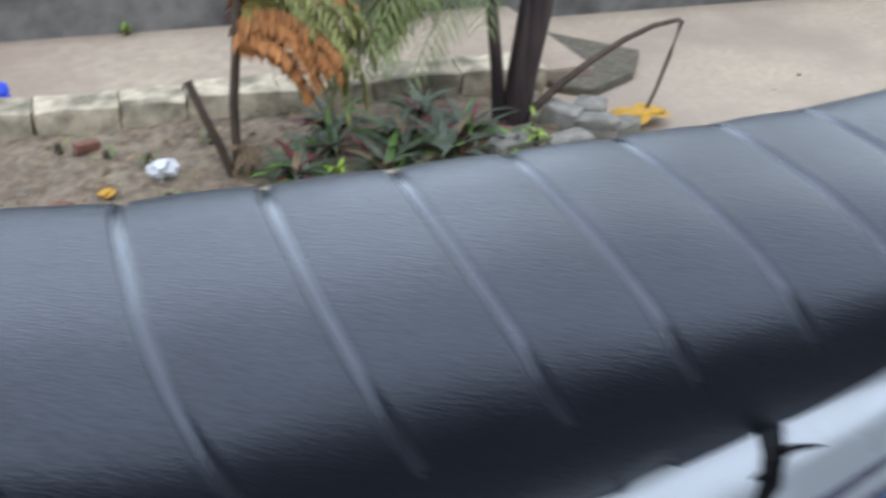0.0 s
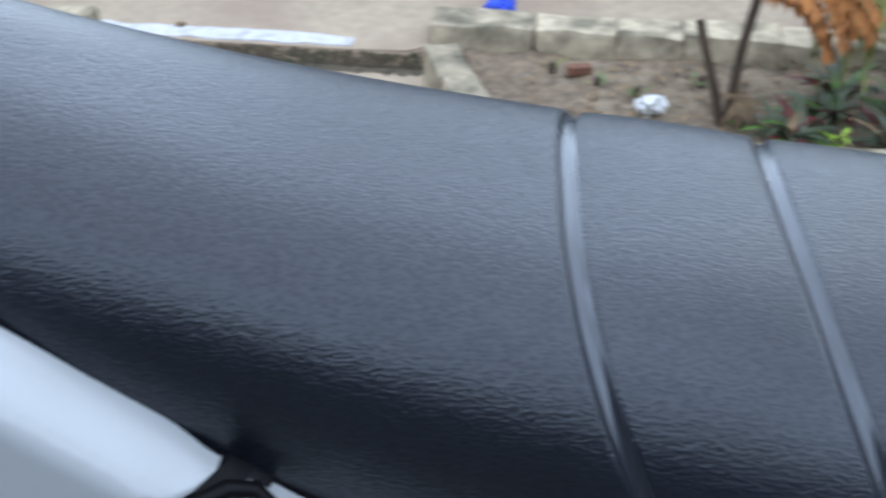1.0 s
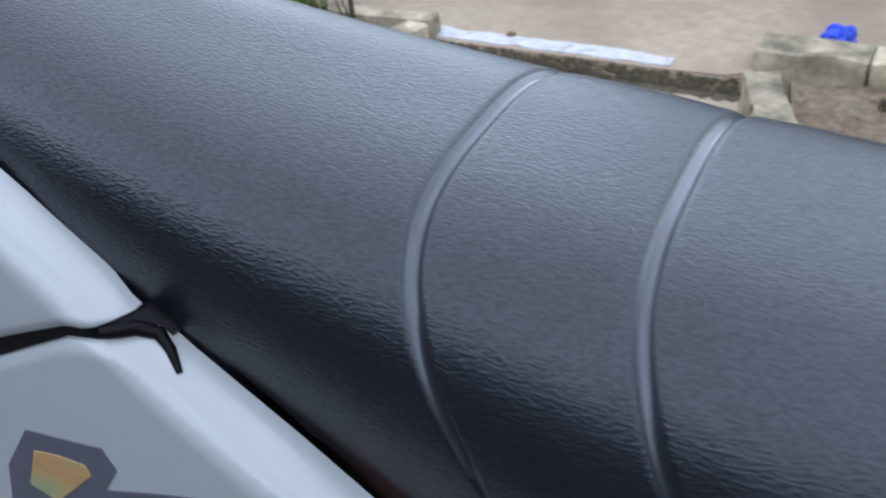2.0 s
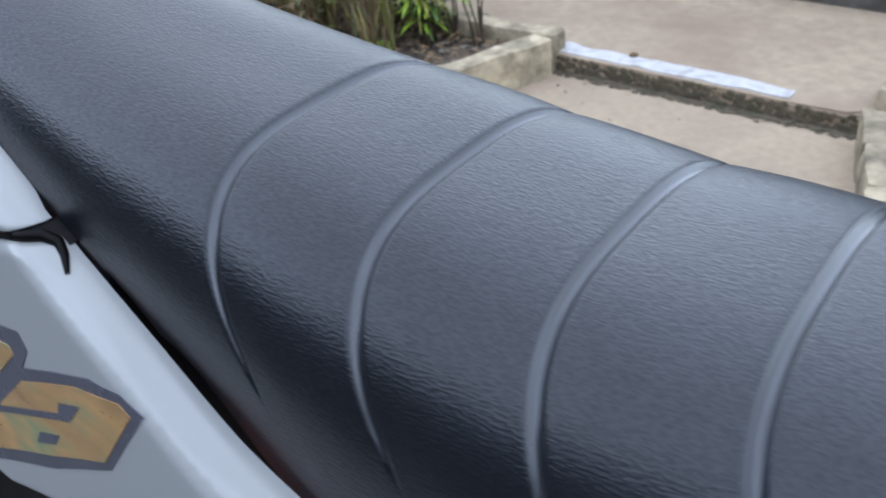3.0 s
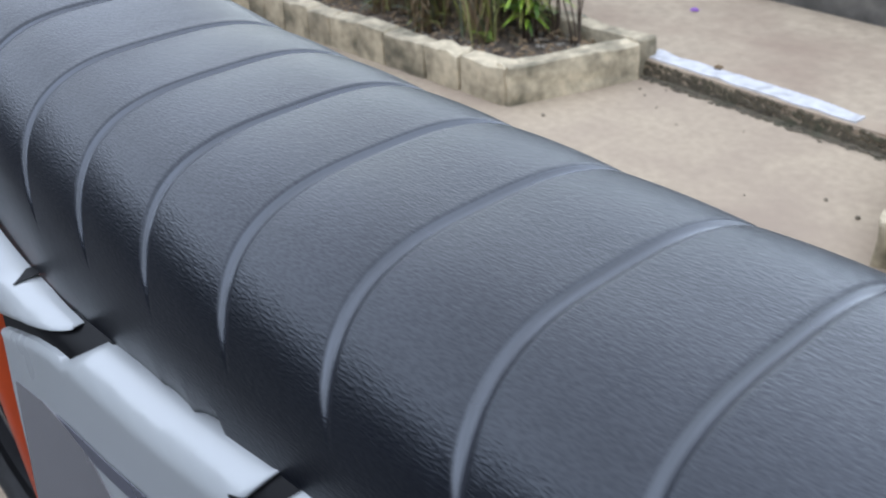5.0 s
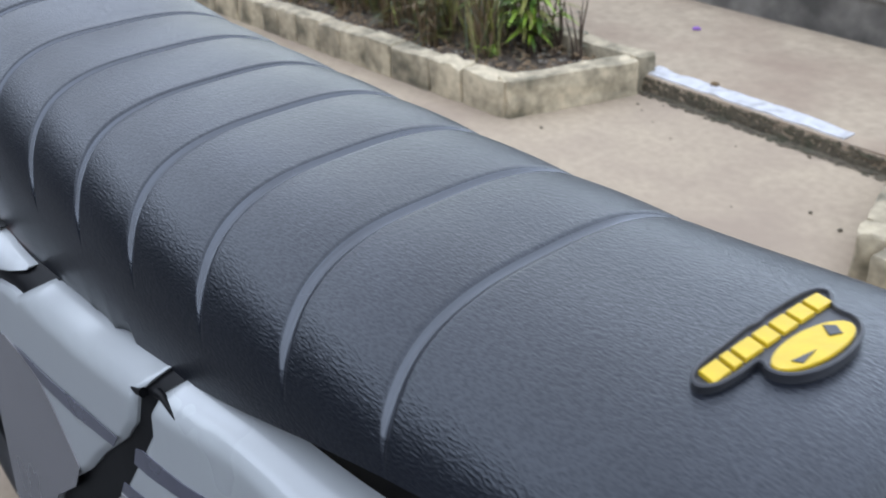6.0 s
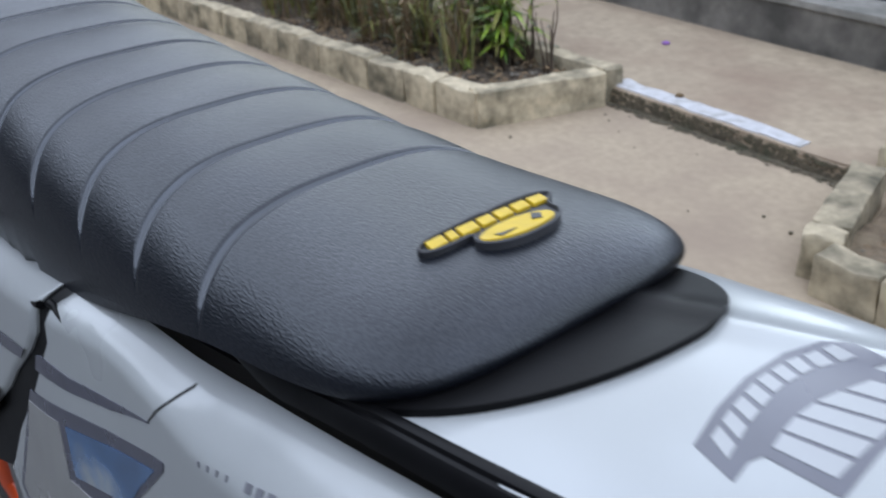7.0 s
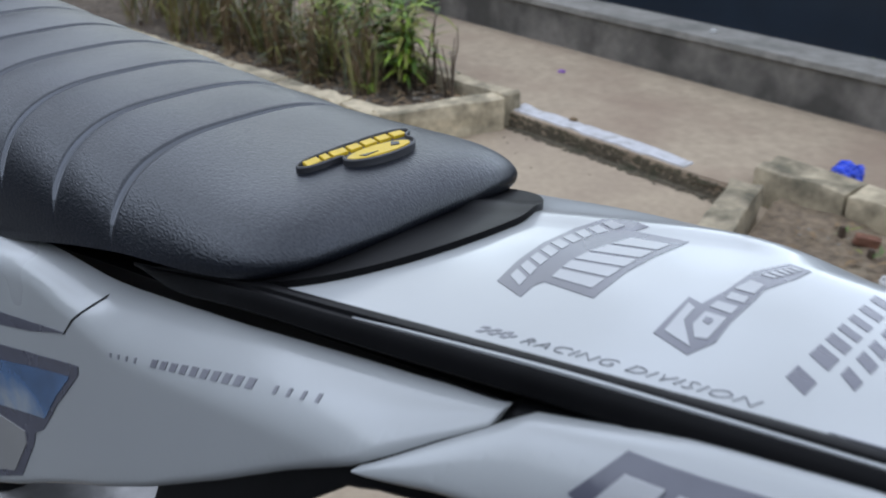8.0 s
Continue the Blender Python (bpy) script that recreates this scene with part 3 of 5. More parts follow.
joint("small_joint", [(-0.1410, 0.7580), (-0.130, 0.7585), (-0.1345, 0.7556), (-0.1366, 0.7540), (-0.1381, 0.7537), (-0.1384, 0.7552)], lift=0.0008, thick=0.004)
joint("tank_joint", [(-0.082, 0.7610), (-0.040, 0.7620), (-0.047, 0.7560), (-0.053, 0.7475), (-0.062, 0.7470), (-0.078, 0.7455), (-0.10, 0.7405), (-0.128, 0.7310), (-0.156, 0.720), (-0.160, 0.7335), (-0.13, 0.7425), (-0.10, 0.753), (-0.085, 0.757)], lift=-0.005, label="black plastic joint")
J5 = [(0.479, 0.850), (0.463, 0.8425), (0.449, 0.834), (0.433, 0.8245), (0.42, 0.813), (0.388, 0.795), (0.344, 0.764), (0.289, 0.729), (0.284, 0.715), (0.344, 0.748), (0.394, 0.780), (0.417, 0.800), (0.431, 0.806), (0.484, 0.818), (0.559, 0.828), (0.679, 0.842), (0.679, 0.87), (0.559, 0.85), (0.489, 0.853)]
part("tail_joint", panel(J5, rim=0.002, thick=0.006, lift=-0.005, step=0.006), M_BLACK, motorcycle, "black plastic joint under the tail")

# black inner body behind the panels
bm = bmesh.new()
INNER = [(-0.60, 0.90), (-0.40, 0.86), (-0.342, 0.822), (-0.265, 0.782), (-0.2, 0.754), (-0.1, 0.750), (0.109, 0.772), (0.259, 0.800), (0.339, 0.822), (0.439, 0.842), (0.679, 0.875), (0.679, 0.85), (0.499, 0.82), (0.399, 0.80), (0.299, 0.75), (0.229, 0.70), (0.109, 0.66), (0.009, 0.68), (-0.2, 0.715), (-0.34, 0.71), (-0.60, 0.72)]


def inner_y(x):
    return soft_table(x, YTOP) + 0.016


near = [bm.verts.new((x, inner_y(x), z)) for x, z in INNER]
far = [bm.verts.new((x, min(2 * YC - inner_y(x), 0.05 if x < 0.36 else -0.055), z)) for x, z in INNER]
bm.faces.new(near)
bm.faces.new(far[::-1])
for i in range(len(INNER)):
    j = (i + 1) % len(INNER)
    bm.faces.new((near[i], near[j], far[j], far[i]))
part("inner_body", bm, M_BLACK, motorcycle, "black plastic inner body", smooth=False)

FZ = [(0.259, 0.812), (0.299, 0.823), (0.339, 0.834), (0.389, 0.8465), (0.41, 0.8515), (0.477, 0.8665), (0.559, 0.882), (0.659, 0.897), (0.839, 0.912)]
FW = [(0.259, 0.074), (0.359, 0.077), (0.559, 0.0775), (0.719, 0.072), (0.839, 0.05)]


CROWN = [(0.259, 0.05), (0.339, 0.036), (0.369, 0.024), (0.409, 0.014), (0.459, -0.003), (0.493, -0.018), (0.53, -0.036), (0.659, -0.05)]


def fender_point(x, u, drop=0.0):
    """The fender's top. u from -1 (near edge) to 1 (far edge)."""
    z = soft_table(x, FZ) - 0.0065 * abs(u) ** 2.0 + 0.0018 * math.exp(-((u - 0.25) / 0.09) ** 2)
    y = YC + u * soft_table(x, FW)
    past = max(0.0, y - soft_table(x, CROWN) + 0.012)
    z -= 19 * past * past if past < 0.02 else 0.0076 + 0.76 * (past - 0.02)
    return Vector((x, y, z - drop))


def fender_at(x, y, lift=0.0005):
    return fender_point(x, (y - YC) / soft_table(x, FW), -lift)


bm = bmesh.new()
grid = [[bm.verts.new(fender_point(0.279 + 0.56 * i / 80, -1 + 2 * j / 48)) for j in range(49)] for i in range(81)]
for i in range(80):
    for j in range(48):
        bm.faces.new((grid[i][j], grid[i + 1][j], grid[i + 1][j + 1], grid[i][j + 1]))
r = bmesh.ops.extrude_face_region(bm, geom=bm.faces[:])
for v in r["geom"]:
    if isinstance(v, bmesh.types.BMVert):
        v.co.z -= 0.006
fender = part("rear_fender", bm, M_WHITE, motorcycle, "glossy white rear fender with grey stickers")

# black tongue of the seat base on the fender
bm = bmesh.new()
ring = []
for i in range(49):
    a = -math.pi / 2 + math.pi * i / 48
    c, s = math.cos(a), math.sin(a)
    ring.append((0.304 + 0.086 * abs(c) ** 0.85 + 0.007 * s * abs(c), (0.985 if s < 0 else 0.74) * math.copysign(abs(s) ** 0.9, s)))
n = 14
rows = []
for t in range(n + 1):
    f = t / n
    rows.append([(0.284 + (x - 0.284) * f, u) for x, u in ring])
up = [[bm.verts.new(fender_point(x, u) + Vector((0, 0, 0.003))) for x, u in row] for row in rows]
for r, s in zip(up, up[1:]):
    for k in range(48):
        bm.faces.new((r[k], s[k], s[k + 1], r[k + 1]))
r = bmesh.ops.extrude_face_region(bm, geom=bm.faces[:])
for v in r["geom"]:
    if isinstance(v, bmesh.types.BMVert):
        v.co.z -= 0.005
part("seat_base", bm, M_BLACK, motorcycle, "black plastic seat base")

# black trim rail along the fender's edge
bm = bmesh.new()
RAIL = [(0.229, 0.799), (0.279, 0.815), (0.338, 0.8305), (0.41, 0.8455), (0.477, 0.860), (0.561, 0.8765), (0.659, 0.892), (0.779, 0.902)]
secs = []
for i in range(60):
    x = 0.229 + 0.55 * i / 59
    z, y = soft_table(x, RAIL), YC - soft_table(x, FW) + 0.002
    prof = [(0.003, 0.0004), (0.0008, 0.0008), (-0.0008, 0.0004), (-0.0014, -0.0010), (-0.003, -0.0012), (-0.0055, -0.0040), (-0.006, -0.008), (-0.003, -0.0105), (0.006, -0.0115)]
    thin = smooth(0.224, 0.284, x)
    secs.append([bm.verts.new((x, y + a * thin, z + c * (0.15 + 0.85 * thin))) for a, c in prof])
m = len(prof)
for r, s in zip(secs, secs[1:]):
    for k in range(m):
        bm.faces.new((r[k], r[(k + 1) % m], s[(k + 1) % m], s[k]))
bm.faces.new(secs[0][::-1])
bm.faces.new(secs[-1])
part("trim_rail", bm, M_BLACK, motorcycle, "black plastic trim rail")

# ---- graphics on the panels ----
M_FOIL = material("iridescent_foil", (0.10, 0.22, 0.42), rough=0.18, metal=0.5, vary=0.5, scale=25, stain=0.9, stain_scale=18, stain_col=(0.55, 0.58, 0.55), bump=0.0, coat=0.5)
M_SUNSET = material("sunset_foil", (0.42, 0.24, 0.09), rough=0.3, vary=0.35, scale=18, stain=0.9, stain_scale=22, stain_col=(0.16, 0.26, 0.13), bump=0.0, coat=0.4, stretch=(1, 1, 2.5))
M_CREAM = material("pale_taupe_decal", (0.24, 0.24, 0.23), rough=0.25, vary=0.05, scale=25, stain=0.4, stain_scale=16, stain_col=(0.26, 0.25, 0.24), bump=0.0, coat=0.4)

# tank panel: dark-edged sticker of two cells
decal("sticker_edge", [(-0.395, 0.785), (-0.378, 0.787), (-0.358, 0.790), (-0.353, 0.783), (-0.361, 0.7715), (-0.306, 0.790), (-0.284, 0.7925), (-0.272, 0.7875), (-0.301, 0.750), (-0.350, 0.725), (-0.407, 0.703), (-0.420, 0.72), (-0.410, 0.765)], M_DECAL, tank_panel, "dark sticker border")
decal("sticker_cell", [(-0.393, 0.777), (-0.381, 0.779), (-0.368, 0.7795), (-0.366, 0.776), (-0.387, 0.757), (-0.400, 0.760)], M_SUNSET, tank_panel, "orange and green sticker cell", lift=0.0009)
decal("sticker_cell", [(-0.364, 0.764), (-0.317, 0.7815), (-0.286, 0.7880), (-0.279, 0.7850), (-0.304, 0.7525), (-0.348, 0.733), (-0.404, 0.711), (-0.398, 0.731), (-0.387, 0.744)], M_SUNSET, tank_panel, "orange and green sticker cell", lift=0.0009)
decal("sticker_bar", [(-0.394, 0.739), (-0.336, 0.7605), (-0.334, 0.7665), (-0.316, 0.773), (-0.327, 0.7605), (-0.396, 0.735)], M_DECAL, tank_panel, lift=0.0012)
decal("sticker_bar", [(-0.356, 0.742), (-0.339, 0.748), (-0.344, 0.741), (-0.361, 0.7345)], M_DECAL, tank_panel, lift=0.0012)

# side panel: taupe field with a dark streak above it
decal("graphic", [(-0.1345, 0.7025), (-0.092, 0.7125), (-0.045, 0.7145), (-0.02, 0.7035), (0.012, 0.6860), (0.002, 0.668), (-0.030, 0.642), (-0.050, 0.617), (-0.092, 0.577), (-0.121, 0.587), (-0.131, 0.64)], M_DECAL_MID, side_panel, "taupe graphic field")
decal("graphic", [(-0.075, 0.7155), (-0.016, 0.7225), (0.02, 0.7290), (0.0705, 0.7385), (0.065, 0.7310), (0.015, 0.7190), (-0.03, 0.7125)], M_DECAL, side_panel, "dark streak", lift=0.0009)

# rear panel: tapering stripe, dark-edged window, dash marks, seam
decal("stripe", [(0.09, 0.7445), (0.097, 0.7475), (0.129, 0.7495), (0.169, 0.7565), (0.208, 0.7655), (0.169, 0.7515), (0.129, 0.7415), (0.087, 0.735)], M_DECAL, rear_panel, "tapering dark stripe")
decal("window_edge", [(0.073, 0.7165), (0.134, 0.731), (0.177, 0.741), (0.22, 0.7535), (0.2195, 0.749), (0.193, 0.720), (0.176, 0.698), (0.167, 0.692), (0.165, 0.685), (0.149, 0.657), (0.119, 0.642), (0.059, 0.615), (0.029, 0.630), (0.054, 0.68)], M_DECAL, rear_panel, "dark window border")
decal("window_foil", [(0.119, 0.7180), (0.173, 0.7325), (0.21, 0.7435), (0.193, 0.725), (0.179, 0.706), (0.125, 0.692)], M_FOIL, rear_panel, "blue mirror foil", lift=0.0009)
decal("window_foil", [(0.069, 0.708), (0.111, 0.7165), (0.117, 0.686), (0.156, 0.688), (0.157, 0.681), (0.142, 0.657), (0.059, 0.622), (0.037, 0.635), (0.061, 0.684)], M_CREAM, rear_panel, "pale taupe foil", lift=0.0009)


def seam(pts, w=0.0007):
    a, b = Vector(pts[0]), Vector(pts[1])
    n = Vector((-(b - a).y, (b - a).x)).normalized() * w
    return [tuple(a + n), tuple(b + n * 0.3), tuple(b - n * 0.3), tuple(a - n)]


decal("panel_seam", seam([(0.2255, 0.7865), (0.205, 0.764)]), M_BLACK, rear_panel, "dark seam line", lift=0.0004)
# word mark reduced to bars, with dash marks before and behind it
BAR0, BAR1 = Vector((0.257, 0.7755)), Vector((0.396, 0.8190))
BAR_D = (BAR1 - BAR0).normalized()
BAR_N = Vector((-BAR_D.y, BAR_D.x))
for pos, wid, hgt in [(0.0075 * i, 0.0016, 0.0019) for i in range(4)] + [(0.037 + 0.0076 * i, 0.0046, 0.0025) for i in range(10)] + [(0.122 + 0.0078 * i, 0.0019, 0.0018) for i in range(4)]:
    p = BAR0 + BAR_D * pos
    decal("dash_mark", [tuple(p), tuple(p + BAR_D * wid), tuple(p + BAR_D * wid + BAR_N * hgt), tuple(p + BAR_N * hgt)], M_INK, rear_panel)

# under-tail panel: pale block mark
decal("block_mark", [(0.498, 0.844), (0.508, 0.8575), (0.556, 0.8685), (0.612, 0.879), (0.609, 0.862), (0.549, 0.8435)], M_DECAL, under_panel, "dark sticker border", lift=0.0036)
for i, mt in enumerate((M_DECAL_WHITE, M_DECAL_WHITE, M_DECAL_WHITE, M_YELLOW, M_YELLOW, M_DECAL_WHITE)):
    x = 0.5055 + 0.0150 * i
    decal("block_bar", [(x, 0.8465 + 0.0032 * i), (x + 0.005, 0.8545 + 0.0032 * i), (x + 0.0165, 0.8572 + 0.0032 * i), (x + 0.0125, 0.8490 + 0.0032 * i)], mt, under_panel, lift=0.0042)

# ---- stickers on the fender ----
def flat_poly(name, pts, mat, to_world, parent, label="", thick=0.0003, step=0.006):
    """A thin sticker from a ring of local points, laid on a curved surface."""
    b = bmesh.new()
    b.faces.new([b.verts.new((x, y, 0)) for x, y in pts])
    for ax in (0, 1):
        lo, hi = min(p[ax] for p in pts), max(p[ax] for p in pts)
        c = lo + step
        while c < hi:
            co, no = [0, 0, 0], [0, 0, 0]
            co[ax], no[ax] = c, 1
            bmesh.ops.bisect_plane(b, geom=b.verts[:] + b.edges[:] + b.faces[:], plane_co=co, plane_no=no)
            c += step
    r = bmesh.ops.extrude_face_region(b, geom=b.faces[:])
    low = {v for v in r["geom"] if isinstance(v, bmesh.types.BMVert)}
    for v in b.verts:
        w = to_world(v.co.x, v.co.y)
        v.co = w - Vector((0, 0, thick)) if v in low else w
    return part(name, b, mat, parent, label)


def laid(name, pts, mat, lift=0.0002, label=""):
    """A thin sticker whose ring is given in the bike's x and y."""
    return flat_poly(name, pts, mat, lambda a, b: fender_at(a, b, lift), fender, label, thick=0.00015)


def across(t, ring):
    """A place along a bent line, t from 0 to 1."""
    return tuple(np.array([np.interp(t, np.linspace(0, 1, len(ring)), [p[i] for p in ring]) for i in (0, 1)]))


def band(name, upper, lower, count, gap, mat, lift, lean=0.0):
    """Plain bars side by side between two bent lines."""
    for i in range(count):
        t0, t1 = (i + gap / 2) / count, (i + 1 - gap / 2) / count
        laid(name, [across(t0 + lean / count, upper), across(t1 + lean / count, upper), across(t1, lower), across(t0, lower)], mat, lift)


# shield: an arched banner of plain bars over three pale blocks
laid("badge_sticker", [(0.423, -0.078), (0.418, -0.062), (0.415, -0.045), (0.4155, -0.028), (0.421, -0.019), (0.428, -0.015), (0.442, -0.021), (0.439, -0.025), (0.462, -0.028), (0.4595, -0.044), (0.459, -0.059), (0.461, -0.078), (0.439, -0.0735), (0.4375, -0.077), (0.439, -0.085)], M_DECAL, label="grey shield sticker")
band("banner_bar", [(0.4255, -0.0765), (0.421, -0.060), (0.418, -0.044), (0.419, -0.030), (0.425, -0.0195)], [(0.4335, -0.0800), (0.4285, -0.0625), (0.4255, -0.046), (0.4265, -0.033), (0.4335, -0.0215)], 9, 0.3, M_DECAL_WHITE, 0.0004, 0.25)
band("badge_block", [(0.439, -0.0705), (0.436, -0.0580), (0.4365, -0.0450), (0.442, -0.0300)], [(0.4565, -0.0735), (0.456, -0.0590), (0.456, -0.0450), (0.458, -0.0315)], 5, 0.2, M_DECAL_WHITE, 0.0004)

# crest: pale blocks in a dark outline, with a small banner
laid("crest_sticker", [(0.489, -0.089), (0.486, -0.067), (0.4915, -0.0695), (0.493, -0.060), (0.493, -0.049), (0.493, -0.044), (0.499, -0.034), (0.507, -0.037), (0.506, -0.044), (0.504, -0.049), (0.502, -0.055), (0.503, -0.061), (0.504, -0.076), (0.506, -0.087), (0.503, -0.095)], M_DECAL, label="grey crest sticker")
for ring in ([(0.491, -0.0870), (0.488, -0.0705), (0.4915, -0.0728), (0.4925, -0.0800), (0.494, -0.0820), (0.5015, -0.0915)], [(0.4958, -0.0810), (0.495, -0.0735), (0.502, -0.0745), (0.5035, -0.0865), (0.5, -0.0870)], [(0.4945, -0.0705), (0.4945, -0.0665), (0.5015, -0.0675), (0.5018, -0.0720)], [(0.4955, -0.0640), (0.495, -0.0600), (0.501, -0.0610), (0.5015, -0.0650)], [(0.4945, -0.0575), (0.4955, -0.0505), (0.5005, -0.0520), (0.501, -0.0585)]):
    laid("crest_block", ring, M_DECAL_WHITE, 0.0004)
laid("block_slot", [(0.4975, -0.0790), (0.497, -0.0765), (0.4995, -0.0770), (0.5, -0.0800)], M_DECAL, 0.0006)
band("banner_bar", [(0.496, -0.0460), (0.4985, -0.0400), (0.5008, -0.0362)], [(0.5005, -0.0470), (0.503, -0.0420), (0.5048, -0.0378)], 5, 0.35, M_DECAL_WHITE, 0.0004)

# third mark: two rows of slanted bars
for x0, x1, runs in ((0.5285, 0.5355, [(-0.097, -0.080), (-0.0775, -0.0735), (-0.071, -0.062), (-0.059, -0.049)]), (0.5385, 0.5440, [(-0.091, -0.079), (-0.0765, -0.066), (-0.0635, -0.052), (-0.0495, -0.038)])):
    for y0, y1 in runs:
        w = (y1 - y0) * 0.34
        for a, c in ((y0, y0 + w), (y1 - w, y1)) if y1 - y0 > 0.006 else ((y0, y1),):
            laid("name_bar", [(x0, a + 0.003), (x0, c + 0.003), (x1, c - 0.002), (x1, a - 0.002)], M_DECAL)

# thin pinstripe near the fender's edge
flat_poly("pinstripe", [(0.546, -0.1095), (0.589, -0.1085), (0.679, -0.1035), (0.679, -0.1055), (0.589, -0.1100)], M_DECAL, lambda a, b: fender_at(a, b, 0.0006), fender)
flat_poly("pinstripe", [(0.454, 0.031), (0.519, 0.033), (0.659, 0.031), (0.659, 0.029), (0.519, 0.0315)], M_DECAL, lambda a, b: fender_at(a, b, 0.0006), fender)


def lettering(name, text, size, start, way, mat, parent, slant=0.35, stretch=1.25):
    """Raised flat letters laid on the fender from start along way."""
    cu = bpy.data.curves.new(name, "FONT")
    cu.body, cu.size, cu.shear, cu.space_character, cu.resolution_u = text, size, slant, 1.1, 3
    cu.offset = -0.035 * size
    tmp = bpy.data.objects.new(name, cu)
    scene.collection.objects.link(tmp)
    me = bpy.data.meshes.new_from_object(tmp)
    b = bmesh.new()
    b.from_mesh(me)
    bpy.data.objects.remove(tmp)
    bpy.data.curves.remove(cu)
    bpy.data.meshes.remove(me)
    d = Vector(way).normalized()
    nrm = Vector((-d.y, d.x))
    r = bmesh.ops.extrude_face_region(b, geom=b.faces[:])
    low = {v for v in r["geom"] if isinstance(v, bmesh.types.BMVert)}
    for v in b.verts:
        p = Vector(start) + d * v.co.x * stretch + nrm * v.co.y
        v.co = fender_at(p.x, p.y, 0.0001 if v in low else 0.0004)
    return part(name, b, mat, parent, "grey italic lettering", smooth=False)


lettering("lettering", "RACING DIVISION", 0.0047, (0.457, -0.1074), (0.075, -0.0007), M_INK, fender, stretch=1.70)
for i in range(6):
    for j in range(3):
        if (i + j) % 2 == 0:
            a, c = 0.4405 + 0.0023 * i, -0.1068 + 0.0012 * j
            laid("checker", [(a, c), (a + 0.0022, c), (a + 0.0030, c + 0.0011), (a + 0.0008, c + 0.0011)], M_INK)


# ---- rubber badge on the seat ----
def seat_top(x, y):
    half, top = soft_table(x, HALF), soft_table(x, TOP)
    u = min(0.97, abs(y - YC) / half)
    return top - SEAT_H + SEAT_H * (1 - u ** SEAT_N) ** (1 / SEAT_N) + (y - YC) * math.sin(ROLL)


BX, BY = 0.309, -0.036


def on_seat(lift):
    return lambda x, y: Vector((BX + (x - BX) * 0.9, BY + (y - BY) * 0.9, seat_top(BX + (x - BX) * 0.9, BY + (y - BY) * 0.9) + lift))


def capsule(cx, cy, rx, ry, n=28, turn=0.0, power=2.0):
    out = []
    for i in range(n):
        a = 2 * math.pi * i / n
        c, s = math.cos(a), math.sin(a)
        p, q = rx * math.copysign(abs(c) ** (2 / power), c), ry * math.copysign(abs(s) ** (2 / power), s)
        out.append((cx + p * math.cos(turn) - q * math.sin(turn), cy + p * math.sin(turn) + q * math.cos(turn)))
    return out


def slab(name, ring, mat, parent, z0, z1, label="", bevel=0.0008):
    b = bmesh.new()
    b.faces.new([b.verts.new((x, y, 1)) for x, y in ring])
    r = bmesh.ops.extrude_face_region(b, geom=b.faces[:])
    low = {v for v in r["geom"] if isinstance(v, bmesh.types.BMVert)}
    for v in low:
        v.co.z = 0
    f0, f1 = on_seat(z0), on_seat(z1)
    top_edges = [e for e in b.edges if all(v not in low for v in e.verts)]
    for v in b.verts:
        v.co = f0(v.co.x, v.co.y) if v in low else f1(v.co.x, v.co.y)
    if bevel:
        bmesh.ops.bevel(b, geom=top_edges, offset=bevel, segments=2, affect="EDGES")
    return part(name, b, mat, parent, label)


def rounded(ring, times=2):
    """Cuts the corners of a closed outline."""
    for _ in range(times):
        out = []
        for (ax, ay), (bx, by) in zip(ring, ring[1:] + ring[:1]):
            out += [(0.75 * ax + 0.25 * bx, 0.75 * ay + 0.25 * by), (0.25 * ax + 0.75 * bx, 0.25 * ay + 0.75 * by)]
        ring = out
    return ring


def inset(ring, d):
    """Moves a closed outline inwards by d."""
    area = sum(a[0] * b[1] - b[0] * a[1] for a, b in zip(ring, ring[1:] + ring[:1]))
    sg = 1 if area > 0 else -1
    out = []
    for k, (x, y) in enumerate(ring):
        a, b = ring[k - 1], ring[(k + 1) % len(ring)]
        tx, ty = b[0] - a[0], b[1] - a[1]
        q = math.hypot(tx, ty) or 1
        out.append((x - sg * ty / q * d, y + sg * tx / q * d))
    return out


def rim(name, outer, width, mat, parent, z0, z1, label=""):
    """A raised lip that follows an outline."""
    b = bmesh.new()
    levels = [(outer, z0), (inset(outer, -0.0001), z1 - 0.0005), (inset(outer, 0.0004), z1), (inset(outer, width - 0.0004), z1), (inset(outer, width), z1 - 0.0005), (inset(outer, width), z0)]
    loops = [[b.verts.new(on_seat(z)(x, y)) for x, y in ring] for ring, z in levels]
    m_ = len(outer)
    for p, q in zip(loops, loops[1:]):
        for k in range(m_):
            b.faces.new((p[k], p[(k + 1) % m_], q[(k + 1) % m_], q[k]))
    return part(name, b, mat, parent, label)


badge_ring = rounded([(0.2975, -0.068), (0.2958, -0.0625), (0.2952, -0.0470), (0.2942, -0.0372), (0.2954, -0.0322), (0.2943, -0.0280), (0.2945, -0.0179), (0.2947, -0.0045), (0.2975, 0.0010), (0.3015, 0.0002), (0.3055, -0.0065), (0.309, -0.0090), (0.315, -0.0095), (0.3202, -0.0140), (0.3238, -0.0215), (0.3252, -0.0320), (0.3242, -0.0415), (0.3212, -0.0490), (0.3165, -0.0528), (0.312, -0.0527), (0.3092, -0.0500), (0.3077, -0.0505), (0.308, -0.0555), (0.3075, -0.0625), (0.3062, -0.0682), (0.303, -0.0712), (0.3, -0.0708)])
badge = slab("badge", badge_ring, M_RUBBER, motorcycle, -0.003, 0.0028, "raised black and yellow rubber badge", bevel=0.0003)
